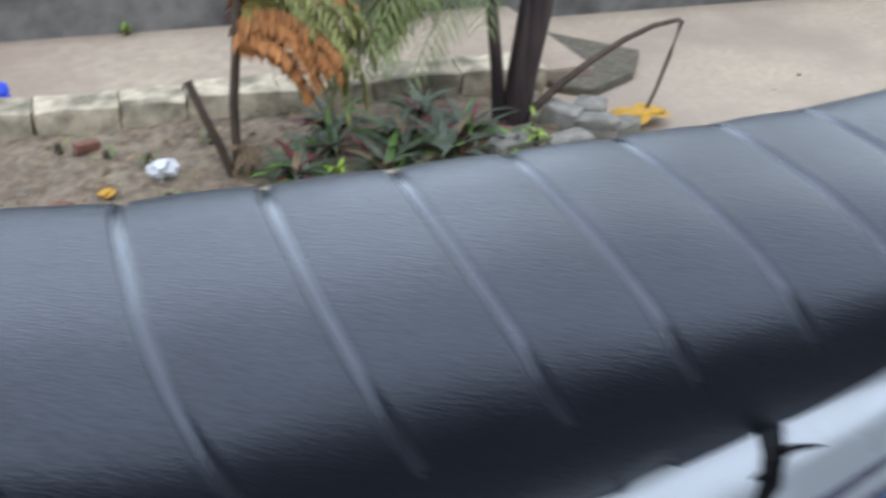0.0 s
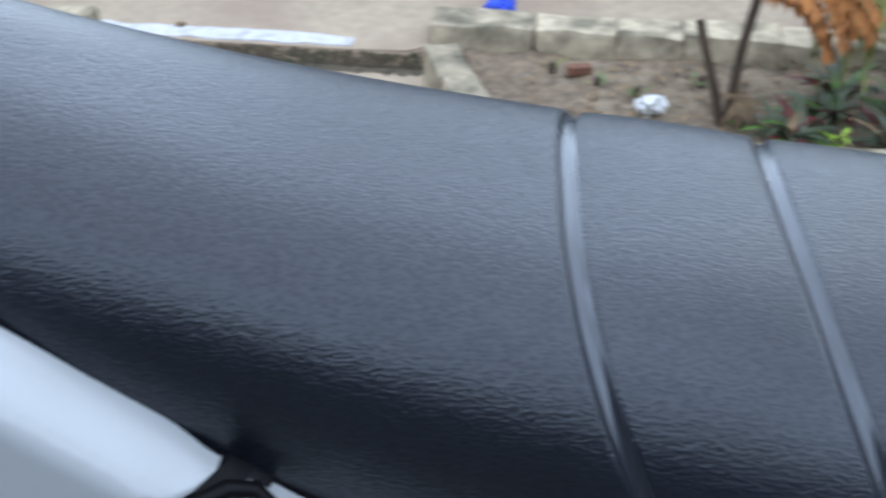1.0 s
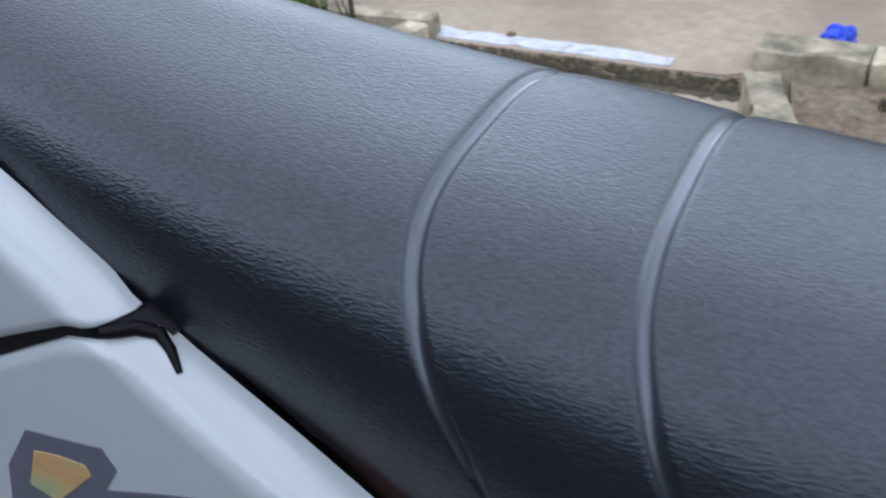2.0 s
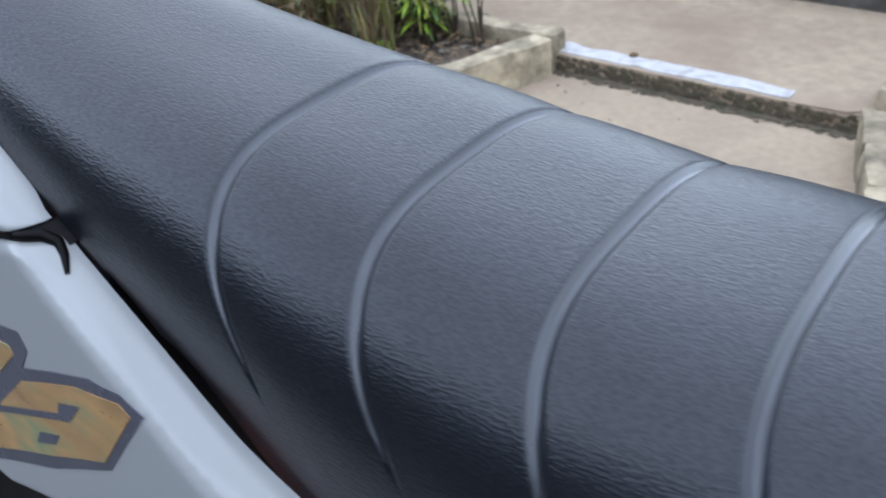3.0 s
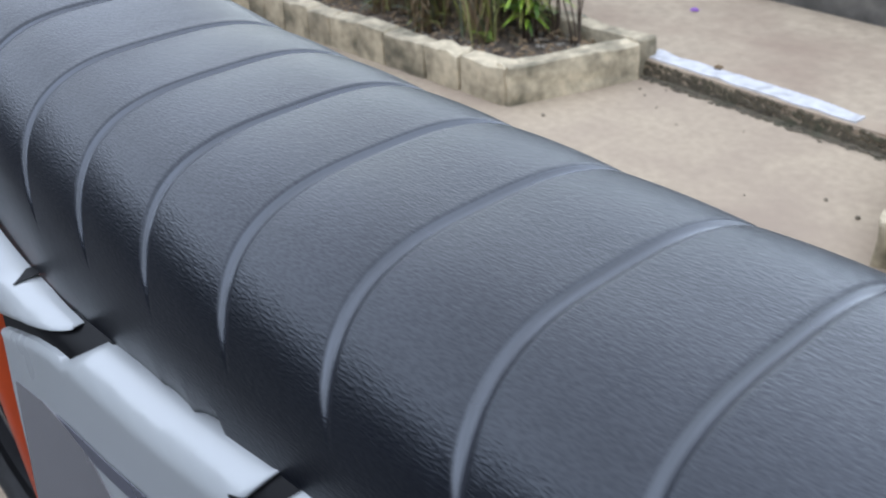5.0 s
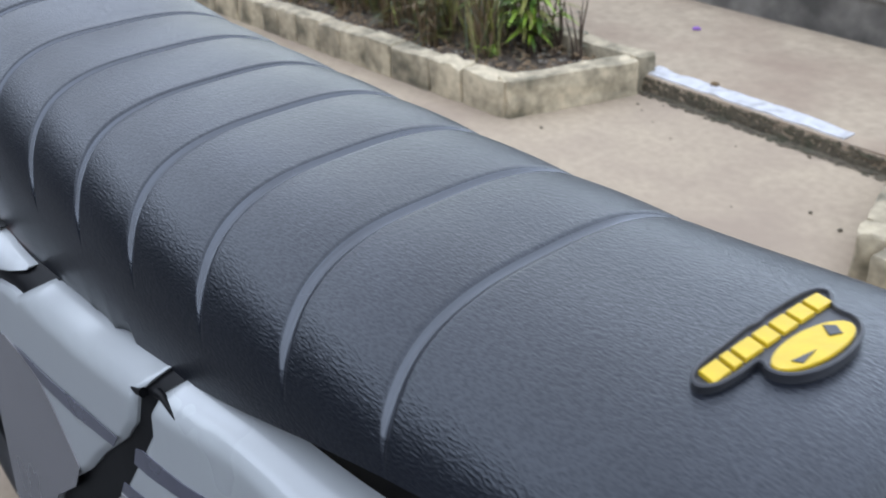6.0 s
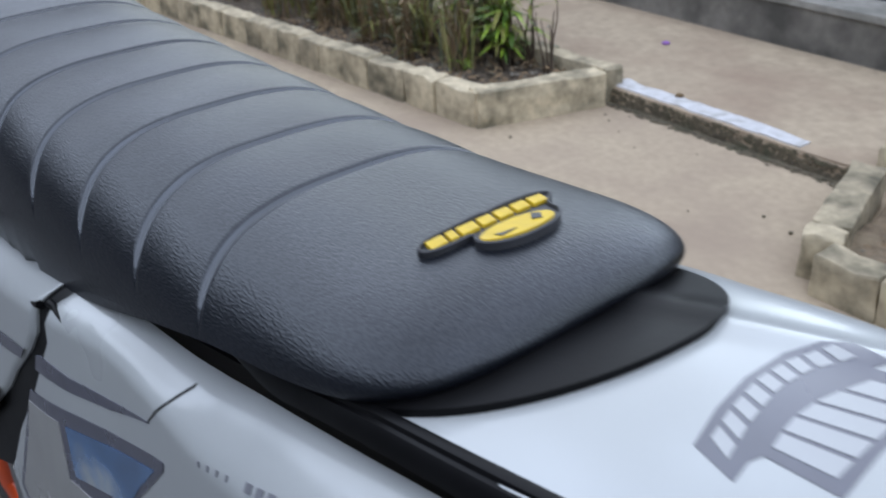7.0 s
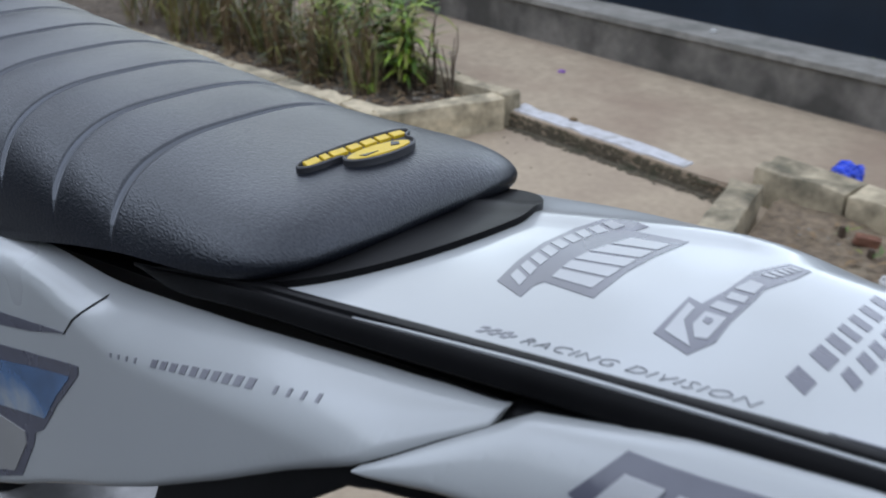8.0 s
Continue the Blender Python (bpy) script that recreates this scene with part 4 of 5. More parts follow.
rim("badge_rim", badge_ring, 0.0013, M_RUBBER, badge, 0.002, 0.0042)
# a row of plain yellow blocks and an oval with two dark wedges
for y0, y1 in ((-0.0668, -0.0588), (-0.0572, -0.0532), (-0.0516, -0.0428), (-0.0412, -0.0342), (-0.0324, -0.0249), (-0.0232, -0.0157), (-0.0140, -0.0058)):
    xa, xb = 0.2986, 0.3054
    ring_ = [(xa, y0 + 0.0012), (xa, y1 + 0.0012), (xb, y1 - 0.0008), (xb, y0 - 0.0008)]
    slab("badge_block", ring_, M_YELLOW, badge, 0.002, 0.0042, bevel=0.0002)
slab("badge_oval", capsule(0.3150, -0.0328, 0.0071, 0.0180, turn=-0.05), M_YELLOW, badge, 0.002, 0.0040, "yellow oval", bevel=0.0003)
for tri in ([(0.3184, -0.0440), (0.3172, -0.0352), (0.3152, -0.0452)], [(0.3112, -0.0222), (0.3142, -0.0196), (0.3180, -0.0226), (0.3158, -0.0262)]):
    slab("oval_wedge", tri, M_RUBBER, badge, 0.003, 0.0043, bevel=0.0001)

# ---- running gear under the bodywork ----


def ring_mesh(center, radius, tube_r, seg=64, side=12, squash=1.0):
    b = bmesh.new()
    rows_ = []
    for i in range(seg):
        a = 2 * math.pi * i / seg
        d = Vector((math.cos(a), 0, math.sin(a)))
        rows_.append([b.verts.new(Vector(center) + d * (radius + tube_r * math.cos(t)) + Vector((0, tube_r * squash * math.sin(t), 0))) for t in [2 * math.pi * k / side for k in range(side)]])
    for i in range(seg):
        r_, s_ = rows_[i], rows_[(i + 1) % seg]
        for k in range(side):
            b.faces.new((r_[k], s_[k], s_[(k + 1) % side], r_[(k + 1) % side]))
    return b


def wheel(cx, radius, tube_r):
    c = Vector((cx, YC, radius))
    hub = bmesh.new()
    tube(hub, [c + Vector((0, -0.06, 0)), c + Vector((0, 0.06, 0))], 0.035, 16)
    w = part("wheel", hub, M_METAL, motorcycle, "wheel with a knobbly black tyre")
    b = ring_mesh(c, radius - tube_r, tube_r, 72, 14, 0.9)
    part("tyre", b, M_TYRE, w)
    part("rim", ring_mesh(c, radius - 2 * tube_r, 0.014, 64, 8, 1.6), M_BLACK, w)
    for i in range(18):
        a, b_ = 2 * math.pi * i / 18, 2 * math.pi * (i + 0.6 * (1 if i % 2 else -1)) / 18
        sp = bmesh.new()
        tube(sp, [c + Vector((0.03 * math.cos(a), 0.03 * (1 if i % 2 else -1), 0.03 * math.sin(a))), c + Vector(((radius - 2 * tube_r) * math.cos(b_), 0, (radius - 2 * tube_r) * math.sin(b_)))], 0.0018, 5)
        part("spoke", sp, M_METAL, w)


wheel(0.62, 0.31, 0.052)
wheel(-0.80, 0.34, 0.042)
for y in (-0.085, 0.085):
    bm = bmesh.new()
    tube(bm, [(-0.80, YC + y, 0.34), (-0.655, YC + y, 0.78)], [0.022, 0.026], 12)
    part("fork_leg", bm, M_BLACK, motorcycle)
    bm = bmesh.new()
    tube(bm, [(0.0, YC + y * 0.9, 0.42), (0.62, YC + y * 1.05, 0.31)], [0.026, 0.02], 10)
    part("swingarm_leg", bm, M_BLACK, motorcycle)
    bm = bmesh.new()
    tube(bm, [(-0.64, YC + y * 0.4, 0.78), (-0.50, YC + y * 0.75, 0.70), (-0.340, YC + y * 0.86, 0.66), (-0.326, YC + y * 0.9, 0.60), (-0.335, YC + y * 0.85, 0.45), (-0.40, YC + y * 0.7, 0.32), (-0.28, YC + y * 0.6, 0.27), (-0.08, YC + y * 0.7, 0.30)], 0.018, 10)
    part("frame_tube", bm, M_ORANGE, motorcycle, "orange painted frame tube")
bm = bmesh.new()
box(bm, (-0.36, YC - 0.075, 0.27), (-0.02, YC + 0.085, 0.43), bevel=0.03, seg=3)
engine = part("engine", bm, M_METAL, motorcycle, "finned grey metal engine")
bm = bmesh.new()
tube(bm, [(-0.24, YC, 0.42), (-0.31, YC, 0.62)], [0.062, 0.055], 18)
part("cylinder", bm, M_METAL, engine)
for i in range(6):
    bm = bmesh.new()
    tube(bm, [(-0.255 - 0.009 * i, YC, 0.475 + 0.022 * i), (-0.258 - 0.009 * i, YC, 0.483 + 0.022 * i)], 0.078, 18)
    part("fin", bm, M_METAL, engine)
bm = bmesh.new()
box(bm, (-0.62, YC - 0.055, 0.40), (-0.14, YC + 0.05, 0.70), bevel=0.02, seg=3)
part("air_box", bm, M_BLACK, motorcycle, "black plastic air box")
bm = bmesh.new()
tube(bm, [(-0.05, YC - 0.09, 0.33), (0.03, YC - 0.20, 0.012), (0.045, YC - 0.215, 0.006)], [0.012, 0.011, 0.014], 8)
part("side_stand", bm, M_BLACK, motorcycle)
bm = bmesh.new()
tube(bm, [(-0.645, YC - 0.06, 0.80), (-0.645, YC + 0.06, 0.80)], 0.03, 12)
tube(bm, [(-0.63, YC, 0.74), (-0.60, YC, 0.90)], 0.03, 12)
part("steering_head", bm, M_BLACK, motorcycle)

# ---- plants ----
def leaf_mat(name, base, vary=0.3, rough=0.45):
    m = material(name, base, rough=rough, vary=0.18, scale=60, stain=0.35, stain_scale=20, bump=0.15, bump_scale=200, bump_dist=0.0008, island=vary)
    b = m.node_tree.nodes["Principled BSDF"]
    b.inputs["Transmission Weight"].default_value = 0.0
    return m


M_LEAF = leaf_mat("green_leaf", (0.085, 0.17, 0.028))
M_LIME = leaf_mat("lime_leaf", (0.22, 0.34, 0.035))
M_DULL = leaf_mat("dull_green_leaf", (0.075, 0.095, 0.055))
M_RED = leaf_mat("red_leaf", (0.16, 0.028, 0.03))
M_DRY = leaf_mat("dry_leaf", (0.18, 0.118, 0.062), rough=0.8)
M_RUST = leaf_mat("rust_fern", (0.33, 0.125, 0.032), rough=0.8)
M_OLIVE = leaf_mat("olive_fern", (0.19, 0.19, 0.045), rough=0.6)
M_PALMLEAF = leaf_mat("palm_leaf", (0.125, 0.155, 0.035))
M_GOLD = leaf_mat("golden_leaf", (0.46, 0.24, 0.02), vary=0.15, rough=0.5)
M_STEM = material("brown_stem", (0.07, 0.046, 0.03), rough=0.85, vary=0.3, scale=60, stain=0.5, stain_scale=20, bump=0.6, bump_scale=120, stretch=(1, 1, 0.25))
M_PALM = material("dark_palm_stem", (0.026, 0.018, 0.018), rough=0.6, vary=0.35, scale=40, stain=0.5, stain_scale=14, stain_col=(0.10, 0.06, 0.05), bump=0.6, bump_scale=90, stretch=(1, 1, 0.2))
M_STONE = material("rubble_stone", (0.22, 0.20, 0.165), rough=0.9, vary=0.25, scale=40, stain=0.7, stain_scale=14, stain_col=(0.13, 0.13, 0.08), bump=0.8, bump_scale=70, bump_dist=0.004, per_object=0.2)
M_BLUE = material("blue_plastic", (0.01, 0.06, 0.55), rough=0.35, vary=0.2, scale=40, stain=0.3, stain_scale=30, bump=0.3, bump_scale=80)
M_SCRAP = material("white_plastic_scrap", (0.55, 0.55, 0.53), rough=0.5, vary=0.08, scale=60, stain=0.3, stain_scale=40, bump=0.3, bump_scale=150)
rnd = random.Random(7)


def blade(b, base, way, length, width, droop=0.5, seg=5, fold=0.25):
    """One leaf: a tapered, bent blade folded along its midrib."""
    p, d = Vector(base), Vector(way).normalized()
    side = d.cross(Vector((0, 0, 1)))
    side = side.normalized() if side.length > 1e-3 else Vector((1, 0, 0))
    prev = None
    for i in range(seg + 1):
        t = i / seg
        w = width * (0.35 + 1.3 * t * (1 - t) * 2) * (1 - t ** 3) * 0.5
        n = side.cross(d).normalized()
        row = (b.verts.new(p - side * w + n * w * fold), b.verts.new(p), b.verts.new(p + side * w + n * w * fold))
        if prev:
            b.faces.new((prev[0], prev[1], row[1], row[0]))
            b.faces.new((prev[1], prev[2], row[2], row[1]))
        prev = row
        p = p + d * length / seg
        d = (d + Vector((0, 0, -droop / seg))).normalized()


def rand_way(up):
    a = rnd.uniform(0, 2 * math.pi)
    return Vector((math.cos(a), math.sin(a), up))


def clump(name, label, at, n, length, width, mats, up=(0.5, 1.4), droop=0.9, spread=0.02, category="plant", group=""):
    """A tuft of long leaves from the ground, with a short crown stem."""
    ob = thing(name, at, label, category, group)
    crown = bmesh.new()
    tube(crown, [Vector(at) + Vector((0, 0, -0.02)), Vector(at) + Vector((0, 0, 0.02))], [0.012, 0.007], 7)
    part("crown", crown, M_STEM, ob)
    for mat, share in mats:
        b = bmesh.new()
        for i in range(int(n * share)):
            p = Vector(at) + Vector((rnd.uniform(-spread, spread), rnd.uniform(-spread, spread), rnd.uniform(0, 0.015)))
            blade(b, p, rand_way(rnd.uniform(*up)), length * rnd.uniform(0.55, 1.15), width * rnd.uniform(0.7, 1.2), droop * rnd.uniform(0.4, 1.5))
        part("leaves", b, mat, ob)
    return ob


def shrub(name, label, at, stems, height, leaf, mats, lean=0.35, leaves=9, droop=0.6, stem_mat=None, first=0.35):
    """Thin stems from one base, each with leaves along its upper part."""
    ob = thing(name, at, label, "shrub")
    lb = [bmesh.new() for _ in mats]
    for i in range(stems):
        a, h = rnd.uniform(0, 2 * math.pi), height * rnd.uniform(0.6, 1.1)
        d = Vector((math.cos(a), math.sin(a), 0)) * lean * rnd.uniform(0.2, 1)
        p0 = Vector(at) + Vector((rnd.uniform(-0.03, 0.03), rnd.uniform(-0.03, 0.03), -0.02))
        pts = [p0 + d * h * (t ** 1.5) + Vector((0, 0, h * t)) + Vector(noise.noise_vector(p0 * 9 + Vector((t * 3, i, 0)))) * 0.015 * t for t in (0, 0.25, 0.5, 0.75, 1)]
        sb = bmesh.new()
        tube(sb, pts, [0.0045, 0.004, 0.0032, 0.0024, 0.0014], 6)
        part("stem", sb, stem_mat or M_STEM, ob)
        for k in range(leaves):
            t = rnd.uniform(first, 1.0)
            j = min(3, int(t * 4))
            q = pts[j].lerp(pts[j + 1], t * 4 - j)
            blade(lb[rnd.randrange(len(mats))], q, rand_way(rnd.uniform(-0.2, 0.9)), leaf[0] * rnd.uniform(0.6, 1.2), leaf[1] * rnd.uniform(0.7, 1.2), droop, 4)
    for b, m in zip(lb, mats):
        if b.verts:
            part("leaves", b, m, ob)
        else:
            b.free()
    return ob


# planted bed: dry stalks towards the back, green shrubs, a few twigs by the corner
for x, y, h in [(-1.90, 1.80, 0.32), (-2.05, 1.70, 0.30), (-2.15, 1.84, 0.36), (-2.28, 1.72, 0.34), (-2.42, 1.86, 0.36), (-2.6, 1.74, 0.34), (-2.8, 1.85, 0.36), (-3.05, 1.76, 0.36), (-3.3, 1.85, 0.38)]:
    shrub("dry_stalks", "brown dry upright stalks with sparse narrow leaves", (x, y, 0.05), 9, h, (0.08, 0.008), [M_DRY, M_OLIVE, M_DULL], lean=0.22, leaves=14, droop=0.9, first=0.1, stem_mat=M_DRY)
for x, y, h in [(-1.74, 1.90, 0.30), (-1.92, 1.96, 0.36), (-2.1, 1.98, 0.38), (-2.32, 2.0, 0.36), (-2.55, 1.98, 0.4), (-2.8, 2.02, 0.4), (-3.1, 2.0, 0.42)]:
    shrub("green_shrub", "leafy green garden shrub with lime young leaves", (x, y, 0.05), 9, h, (0.105, 0.017), [M_LIME, M_LEAF, M_OLIVE], lean=0.45, leaves=22, droop=0.9)
for i in range(16):
    x, y = -1.82 - 0.1 * i + rnd.uniform(-0.04, 0.04), rnd.uniform(1.66, 1.92)
    clump("grass_tuft", "brown and olive tuft of tall dry grass", (x, y, 0.05), 46, 0.26, 0.006, [(M_DRY, 0.45), (M_OLIVE, 0.35), (M_DULL, 0.2)], up=(1.6, 4.5), droop=0.5, spread=0.05, group="dry grass in the planted bed")
shrub("twig_plant", "thin bare twigs with a few leaves", (-1.56, 1.90, 0.05), 5, 0.27, (0.03, 0.01), [M_DULL], lean=0.4, leaves=2)
shrub("twig_plant", "thin bare twigs with a few leaves", (-1.68, 1.96, 0.05), 4, 0.25, (0.035, 0.012), [M_LEAF], lean=0.4, leaves=3)
clump("lime_seedling", "small lime green seedling in dark soil", (-1.80, 1.76, 0.055), 9, 0.06, 0.02, [(M_LIME, 1.0)], up=(0.3, 1.0))
for x, y in [(-0.52, 2.90), (-0.44, 2.95)]:
    clump("wall_plant", "bright yellow-green leaves behind the low wall", (x, y, 0.10), 14, 0.13, 0.035, [(M_LIME, 1.0)], up=(0.6, 1.6), droop=0.7)
clump("wall_weed", "small bright green weed at the wall foot", (0.055, 2.565, 0.055), 10, 0.04, 0.013, [(M_LIME, 1.0)], up=(0.3, 1.2))

# sandy bed: rosette plants
for x, y, s in [(0.30, 1.50, 0.9), (0.40, 1.60, 1.0), (0.50, 1.47, 1.0), (0.58, 1.62, 1.1), (0.66, 1.50, 1.05), (0.75, 1.60, 1.0), (0.45, 1.72, 1.0), (0.68, 1.74, 0.9), (0.82, 1.50, 0.8), (0.56, 1.54, 0.9)]:
    clump("rosette_plant", "dull green rosette plant with red inner leaves", (x, y, 0.045), 34, 0.135 * s, 0.020, [(M_DULL, 0.62), (M_LEAF, 0.18), (M_RED, 0.13), (M_DRY, 0.10)], up=(0.25, 1.3), droop=1.1, group="rosette plants in the sandy bed")
for x, y, h in [(0.86, 1.46, 0.11), (0.80, 1.44, 0.07), (0.35, 1.45, 0.08)]:
    shrub("seedling", "upright bright green seedling", (x, y, 0.045), 3, h, (0.045, 0.012), [M_LIME], lean=0.2, leaves=4)
for i in range(7):
    x, y = rnd.uniform(-0.25, 0.28), rnd.uniform(1.46, 1.85)
    clump("weed", "tiny green weed in sandy soil", (x, y, 0.045), 7, 0.03, 0.008, [(M_LEAF, 0.6), (M_OLIVE, 0.4)], up=(0.2, 0.8), group="weeds in the sandy bed")


def stick(name, label, pts, radii, mat, category="stick"):
    b = bmesh.new()
    tube(b, pts, radii, 9)
    for v in b.verts:
        v.co += Vector(noise.noise_vector(v.co * 40)) * 0.002
    return tagged(part(name, b, mat), label, category)


stick("broken_stake", "short broken brown stake leaning in soil", [(0.175, 1.585, 0.02), (0.15, 1.595, 0.11), (0.118, 1.60, 0.20), (0.100, 1.615, 0.262)], [0.010, 0.010, 0.009, 0.010], M_STEM)
fern = thing("tree_fern", (0.185, 1.60, 0.03), "thin brown stem with drooping rust and green fronds", "plant")
bm = bmesh.new()
tube(bm, [(0.185, 1.60, 0.02), (0.19, 1.605, 0.2), (0.212, 1.615, 0.36), (0.235, 1.62, 0.55), (0.25, 1.62, 0.62)], [0.011, 0.0105, 0.010, 0.009, 0.006], 9)
part("stem", bm, M_STEM, fern)


def frond(b, base, way, length, leaflet, droop, seg=9, width=0.006):
    """A drooping frond: a bent rib with rows of hanging leaflets."""
    p, d = Vector(base), Vector(way).normalized()
    for i in range(seg):
        q = p + d * length / seg
        tube(b, [p, q], 0.0012, 4, caps=False)
        side = d.cross(Vector((0, 0, 1)))
        side = side.normalized() if side.length > 1e-3 else Vector((1, 0, 0))
        for sgn in (-1, 1):
            for j in range(2):
                blade(b, p.lerp(q, 0.25 + 0.5 * j), side * sgn + d * 0.6 + Vector((0, 0, -0.5)), leaflet * (1 - 0.5 * i / seg) * rnd.uniform(0.7, 1.2), width, 1.0, 3)
        p = q
        d = (d + Vector((0, 0, -droop / seg * 2))).normalized()


rust, olive = bmesh.new(), bmesh.new()
for i in range(64):
    a = rnd.uniform(-1.3, 1.5)
    low_one = i % 5 < 3
    frond(rust if low_one else olive, (0.225 + rnd.uniform(-0.02, 0.03), 1.615, rnd.uniform(0.34, 0.43) if low_one else rnd.uniform(0.40, 0.52)), (math.cos(a), math.sin(a) * 0.6, rnd.uniform(0.0, 0.45)), rnd.uniform(0.16, 0.27) if low_one else rnd.uniform(0.22, 0.40), 0.06, rnd.uniform(0.5, 1.1) if low_one else rnd.uniform(0.9, 1.5), width=0.013 if low_one else 0.008)
hang = bmesh.new()
for i in range(26):
    a = rnd.uniform(-0.6, 0.6)
    frond(hang, (rnd.uniform(0.30, 0.44), 1.60 + rnd.uniform(-0.03, 0.05), rnd.uniform(0.30, 0.44)), (math.cos(a) * 0.5, math.sin(a) * 0.4, -0.3), rnd.uniform(0.10, 0.19), 0.035, rnd.uniform(1.6, 2.6), width=0.006)
part("hanging_fronds", hang, M_OLIVE, fern, "yellow-green hanging fronds")
part("dry_fronds", rust, M_RUST, fern, "rust brown dry fronds")
part("green_fronds", olive, M_OLIVE, fern, "olive green fronds")
bm = bmesh.new()
for i in range(8):
    frond(bm, (0.215, 1.59, 0.10), rand_way(rnd.uniform(-0.2, 0.9)), rnd.uniform(0.04, 0.10), 0.028, 1.2, 5)
part("dry_fronds", bm, M_DRY, fern, "brown dry fronds at the foot")

palm = thing("palm", (0.92, 1.66, 0.03), "palm with dark purple-brown stems and fine hanging leaves", "palm")
for pts, rad in [([(0.905, 1.655, 0.0), (0.915, 1.655, 0.16), (0.94, 1.65, 0.36), (0.985, 1.645, 0.62)], [0.036, 0.037, 0.041, 0.040]),
                 ([(0.872, 1.67, 0.0), (0.855, 1.67, 0.16), (0.825, 1.67, 0.36), (0.79, 1.67, 0.62)], [0.019, 0.017, 0.015, 0.011]),
                 ([(0.935, 1.68, 0.0), (0.955, 1.68, 0.18), (0.99, 1.68, 0.36), (1.06, 1.68, 0.6)], [0.017, 0.015, 0.013, 0.009]), ([(0.895, 1.63, 0.0), (0.895, 1.63, 0.18), (0.90, 1.63, 0.38), (0.915, 1.63, 0.62)], [0.016, 0.014, 0.013, 0.01])]:
    bm = bmesh.new()
    tube(bm, pts, rad, 12)
    for v in bm.verts:
        v.co += Vector(noise.noise_vector(v.co * 18)) * 0.004
    part("stem", bm, M_PALM, palm)
bm = bmesh.new()
for i in range(40):
    a = rnd.uniform(2.0, 4.4)
    frond(bm, (0.84 + rnd.uniform(-0.1, 0.05), 1.67, rnd.uniform(0.44, 0.58)), (math.cos(a), math.sin(a) * 0.5, rnd.uniform(-0.1, 0.2)), rnd.uniform(0.28, 0.46), 0.11, rnd.uniform(0.4, 0.9), width=0.006)
part("leaves", bm, M_PALMLEAF, palm, "fine hanging green leaves")
bm = bmesh.new()
for i in range(16):
    a = rnd.uniform(2.2, 4.2)
    frond(bm, (0.74 + rnd.uniform(-0.1, 0.08), 1.66, rnd.uniform(0.42, 0.52)), (math.cos(a), math.sin(a) * 0.5, rnd.uniform(-0.1, 0.2)), rnd.uniform(0.18, 0.34), 0.09, 0.8, width=0.006)
part("leaves", bm, M_OLIVE, palm, "yellowing hanging leaves")

fallen = thing("fallen_leaf", (1.25, 1.60, 0.03), "golden fallen leaf on a long arching brown stalk", "leaf")
bm = bmesh.new()
tube(bm, [(0.935, 1.63, 0.07), (1.01, 1.625, 0.135), (1.09, 1.62, 0.19), (1.18, 1.62, 0.235), (1.26, 1.62, 0.262), (1.335, 1.62, 0.271), (1.345, 1.62, 0.266), (1.32, 1.615, 0.18), (1.285, 1.605, 0.09), (1.262, 1.60, 0.045)], [0.011, 0.010, 0.009, 0.008, 0.007, 0.006, 0.006, 0.0055, 0.005, 0.005], 9)
part("stalk", bm, M_STEM, fallen)
bm = bmesh.new()
for a, ln in ((0.2, 0.09), (1.2, 0.08), (2.6, 0.11), (3.3, 0.12), (4.1, 0.10), (-0.6, 0.08)):
    blade(bm, (1.255, 1.60, 0.03), (math.cos(a), math.sin(a) * 0.7, 0.12), ln, 0.06, 0.5, 5, 0.15)
part("leaf_blade", bm, M_GOLD, fallen, "golden crumpled leaf")


# ---- rubble, litter and small things ----
def stone(name, label, at, size, mat, turn=0.0, category="stone", group="", sub=2):
    b = bmesh.new()
    bmesh.ops.create_icosphere(b, subdivisions=sub, radius=1.0)
    rot = Matrix.Rotation(turn, 3, "Z")
    for v in b.verts:
        q = Vector([math.copysign(abs(c) ** 0.35, c) for c in v.co])
        q += Vector(noise.noise_vector(q * 1.3 + Vector(at) * 5)) * 0.32
        v.co = rot @ Vector((q.x * size[0], q.y * size[1], q.z * size[2])) + Vector(at)
    return tagged(part(name, b, mat, smooth=False), label, category, group)


for at, size, turn in [((0.80, 1.46, 0.06), (0.05, 0.035, 0.035), 0.2), ((1.00, 1.58, 0.06), (0.035, 0.05, 0.04), 0.5), ((1.06, 1.52, 0.06), (0.055, 0.03, 0.03), -0.5), ((1.11, 1.63, 0.05), (0.045, 0.04, 0.03), 0.9), ((0.97, 1.47, 0.05), (0.05, 0.03, 0.025), 0.1), ((1.14, 1.52, 0.035), (0.05, 0.03, 0.03), 0.3), ((0.92, 1.45, 0.055), (0.03, 0.025, 0.02), 1.0)]:
    stone("rubble", "broken grey concrete rubble piece", at, size, M_STONE, turn, group="rubble at the end of the bed")
for x, y, r in [(-1.345, 1.53, 0.010), (-1.16, 1.78, 0.005), (-1.05, 1.72, 0.005), (-1.24, 1.83, 0.006), (-0.9, 1.80, 0.005), (-0.56, 1.60, 0.010), (-0.47, 1.57, 0.012), (-0.7, 1.5, 0.005), (1.9, 1.75, 0.011), (1.75, 1.68, 0.008), (-1.28, 1.86, 0.008), (-1.22, 1.9, 0.006)]:
    stone("pebble", "small dark pebble on concrete", (x, y, r * 0.3), (r * 0.45, r * 0.35, r * 0.25), M_DIRT, x * 5, group="pebbles on the driveway", sub=1)
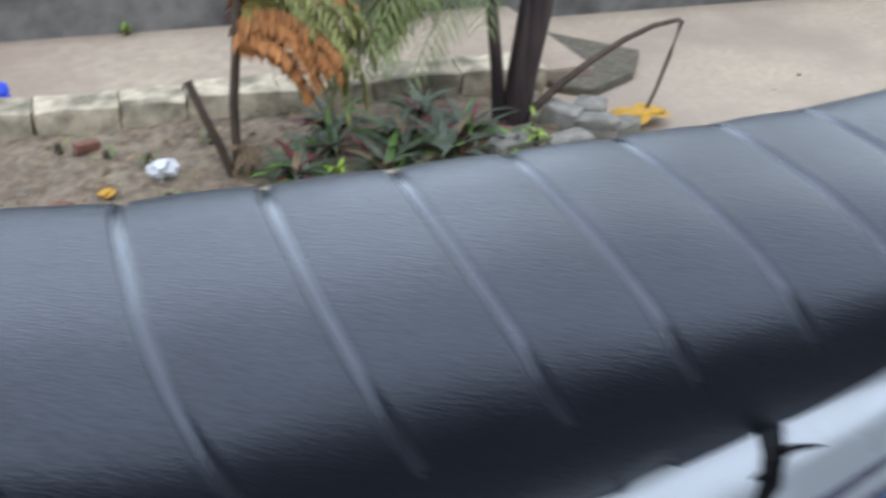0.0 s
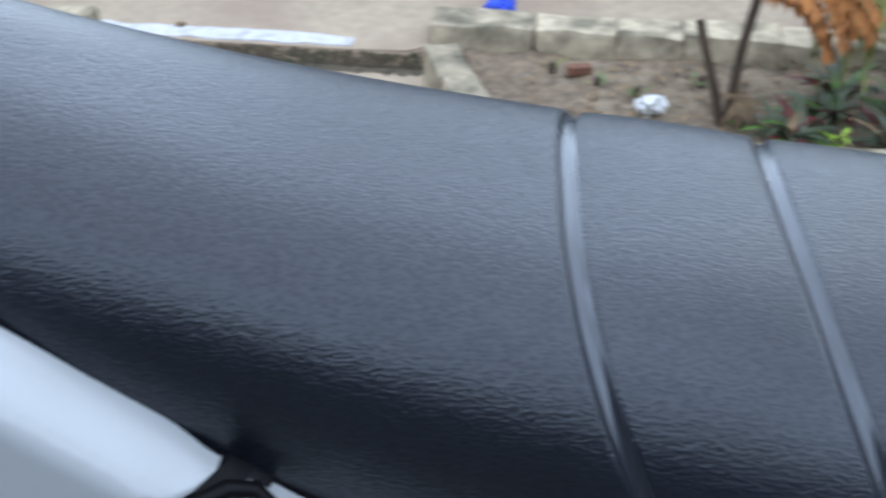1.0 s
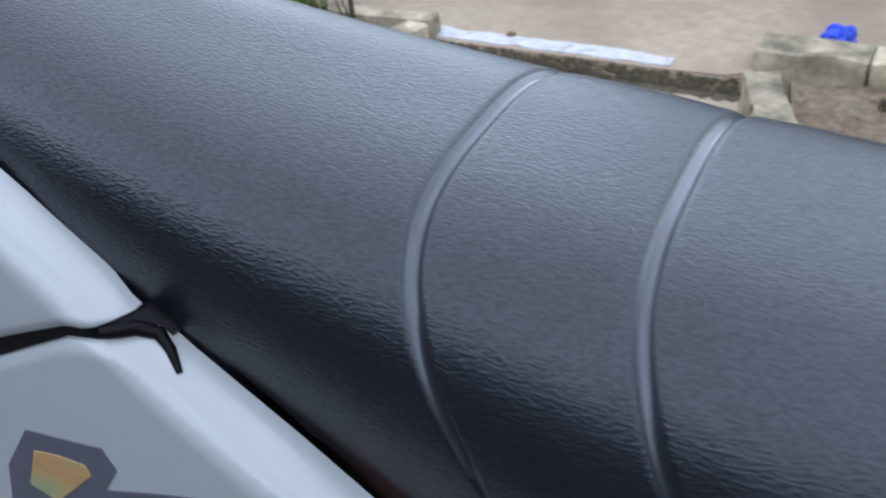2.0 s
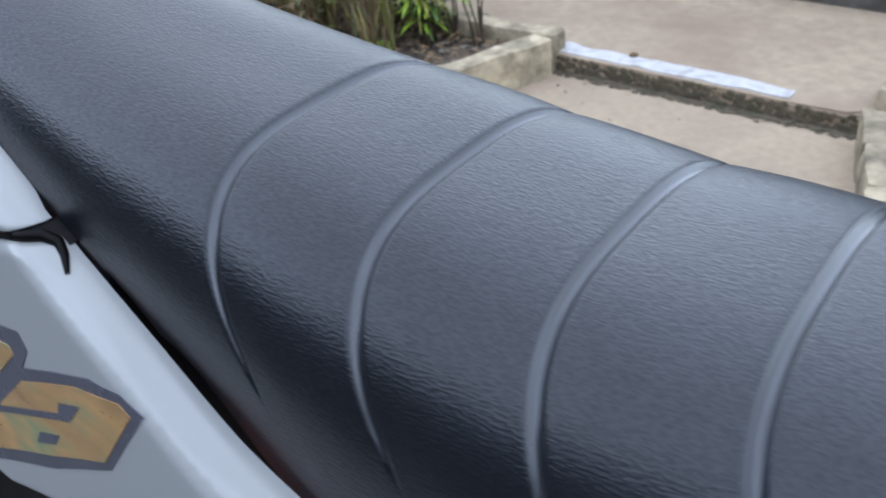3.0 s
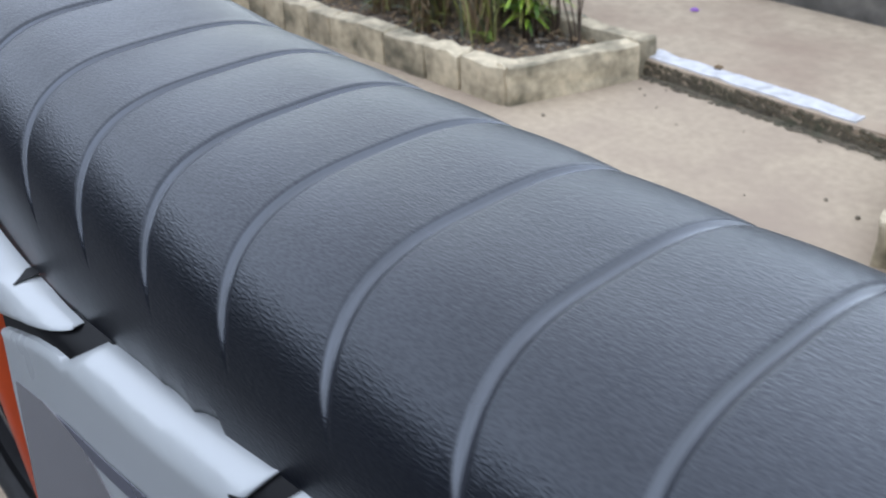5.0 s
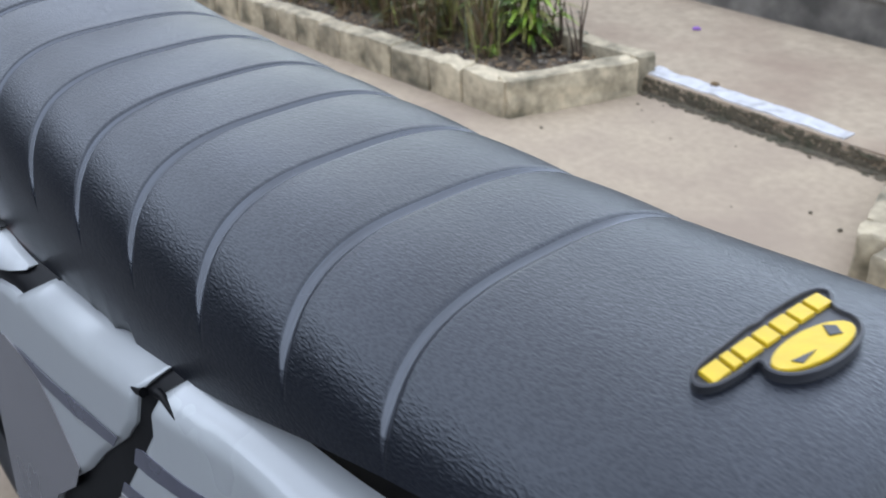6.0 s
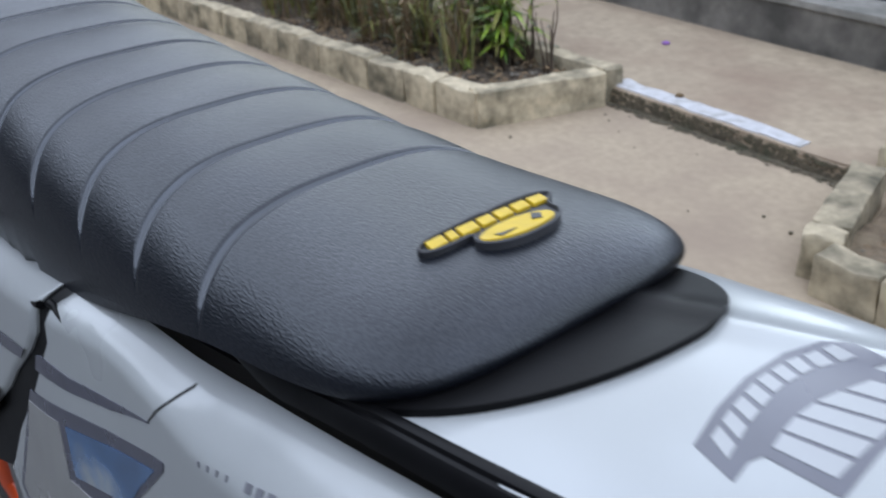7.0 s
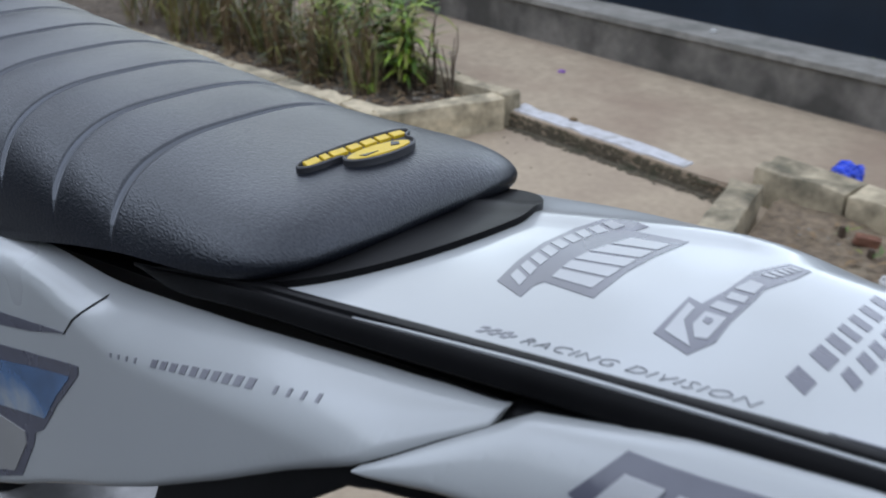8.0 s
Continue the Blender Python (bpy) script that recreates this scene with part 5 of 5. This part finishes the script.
# moss and dirt along the pavement foot
bm = bmesh.new()
for i in range(1500):
    x = rnd.uniform(-1.34, -0.5)
    r = rnd.uniform(0.002, 0.0075)
    on_face = i % 2
    y = walk_near(x) - (0.001 if on_face else abs(rnd.gauss(0, 0.013)))
    z = 0.045 * rnd.random() ** 1.6 if on_face else rnd.uniform(0, 0.004)
    m4 = Matrix.Translation((x, y, z)) @ Matrix.Diagonal((r * 1.8, r * (0.5 if on_face else 1), r * (1.1 if on_face else 0.5), 1))
    bmesh.ops.create_icosphere(bm, subdivisions=1, radius=1.0, matrix=m4)
tagged(part("kerb_dirt", bm, M_DIRT), "dark dirt and moss along the pavement foot", "dirt", kind="stuff")
# leaf litter
for name, mat, n, x0, x1, y0, y1, z, label in [("leaf_litter", M_DRY, 700, -2.9, -1.46, 1.58, 1.98, 0.062, "dry brown leaf litter on dark soil"), ("leaf_litter", M_DRY, 200, -0.28, 0.95, 1.44, 1.88, 0.05, "dry leaf bits on sandy soil")]:
    bm = bmesh.new()
    for i in range(n):
        p = Vector((rnd.uniform(x0, x1), rnd.uniform(y0, y1), z + rnd.uniform(-0.004, 0.012)))
        blade(bm, p, rand_way(rnd.uniform(-0.1, 0.35)), rnd.uniform(0.012, 0.04), rnd.uniform(0.008, 0.018), 0.6, 3, 0.4)
    tagged(part(name, bm, mat), label, "leaf litter", kind="stuff")
bm = bmesh.new()
for i in range(260):
    p = (rnd.uniform(-0.28, 1.0), rnd.uniform(1.44, 1.88), 0.05)
    r = rnd.uniform(0.0015, 0.005)
    bmesh.ops.create_icosphere(bm, subdivisions=1, radius=r, matrix=Matrix.Translation(p) @ Matrix.Diagonal((1.4, 1.0, 0.6, 1)))
tagged(part("gravel", bm, M_STONE), "loose gravel and crumbs on sandy soil", "gravel", kind="stuff")
bm = bmesh.new()
for i in range(420):
    p = (rnd.uniform(-3.0, -1.50), rnd.uniform(1.54, 1.98), 0.058)
    r = rnd.uniform(0.002, 0.008)
    bmesh.ops.create_icosphere(bm, subdivisions=1, radius=r, matrix=Matrix.Translation(p) @ Matrix.Diagonal((1.5, 1, 0.7, 1)))
tagged(part("gravel", bm, M_STONE), "pale crumbs and grit on dark soil", "gravel", kind="stuff")


def crumpled(name, label, at, size, mat, category, seed):
    """A crumpled piece of plastic film."""
    b = bmesh.new()
    bmesh.ops.create_icosphere(b, subdivisions=4, radius=1.0)
    for v in b.verts:
        n_ = Vector(noise.noise_vector(v.co * 1.6 + Vector((seed, 0, 0)))) * 0.45 + Vector(noise.noise_vector(v.co * 4.5 + Vector((0, seed, 0)))) * 0.22
        q = v.co + n_
        v.co = Vector((q.x * size[0], q.y * size[1], max(q.z, -0.75) * size[2])) + Vector(at)
    return tagged(part(name, b, mat), label, category)


crumpled("plastic_bag", "crumpled bright blue plastic bag on the pavement", (-0.315, 2.135, 0.075), (0.042, 0.032, 0.028), M_BLUE, "plastic bag", 3.0)
crumpled("plastic_scrap", "torn white plastic scrap on sandy soil", (0.025, 1.625, 0.062), (0.032, 0.022, 0.022), M_SCRAP, "litter", 8.0)
crumpled("dry_husk", "pale yellow dry husk on soil", (-0.10, 1.575, 0.05), (0.018, 0.014, 0.008), M_GOLD, "husk", 5.0)
stone("brick_bit", "broken reddish brick bit in soil", (-0.20, 1.53, 0.05), (0.03, 0.018, 0.014), M_BRICK, 0.4, "brick")
stone("brick_bit", "broken reddish brick bit in soil", (-0.12, 1.82, 0.05), (0.03, 0.014, 0.012), M_BRICK, 0.2, "brick")
crumpled("wall_scrap", "white scrap on top of the low wall", (-1.10, 2.74, 0.222), (0.013, 0.01, 0.008), M_SCRAP, "litter", 11.0)
crumpled("wrapper", "small purple wrapper on the pavement", (-1.52, 2.44, 0.054), (0.014, 0.012, 0.005), material("purple_wrapper", (0.25, 0.10, 0.38), rough=0.4), "wrapper", 2.0)
crumpled("dry_bit", "brown dry bit on the painted strip", (-1.135, 2.02, 0.058), (0.012, 0.01, 0.006), M_DRY, "litter", 6.0)
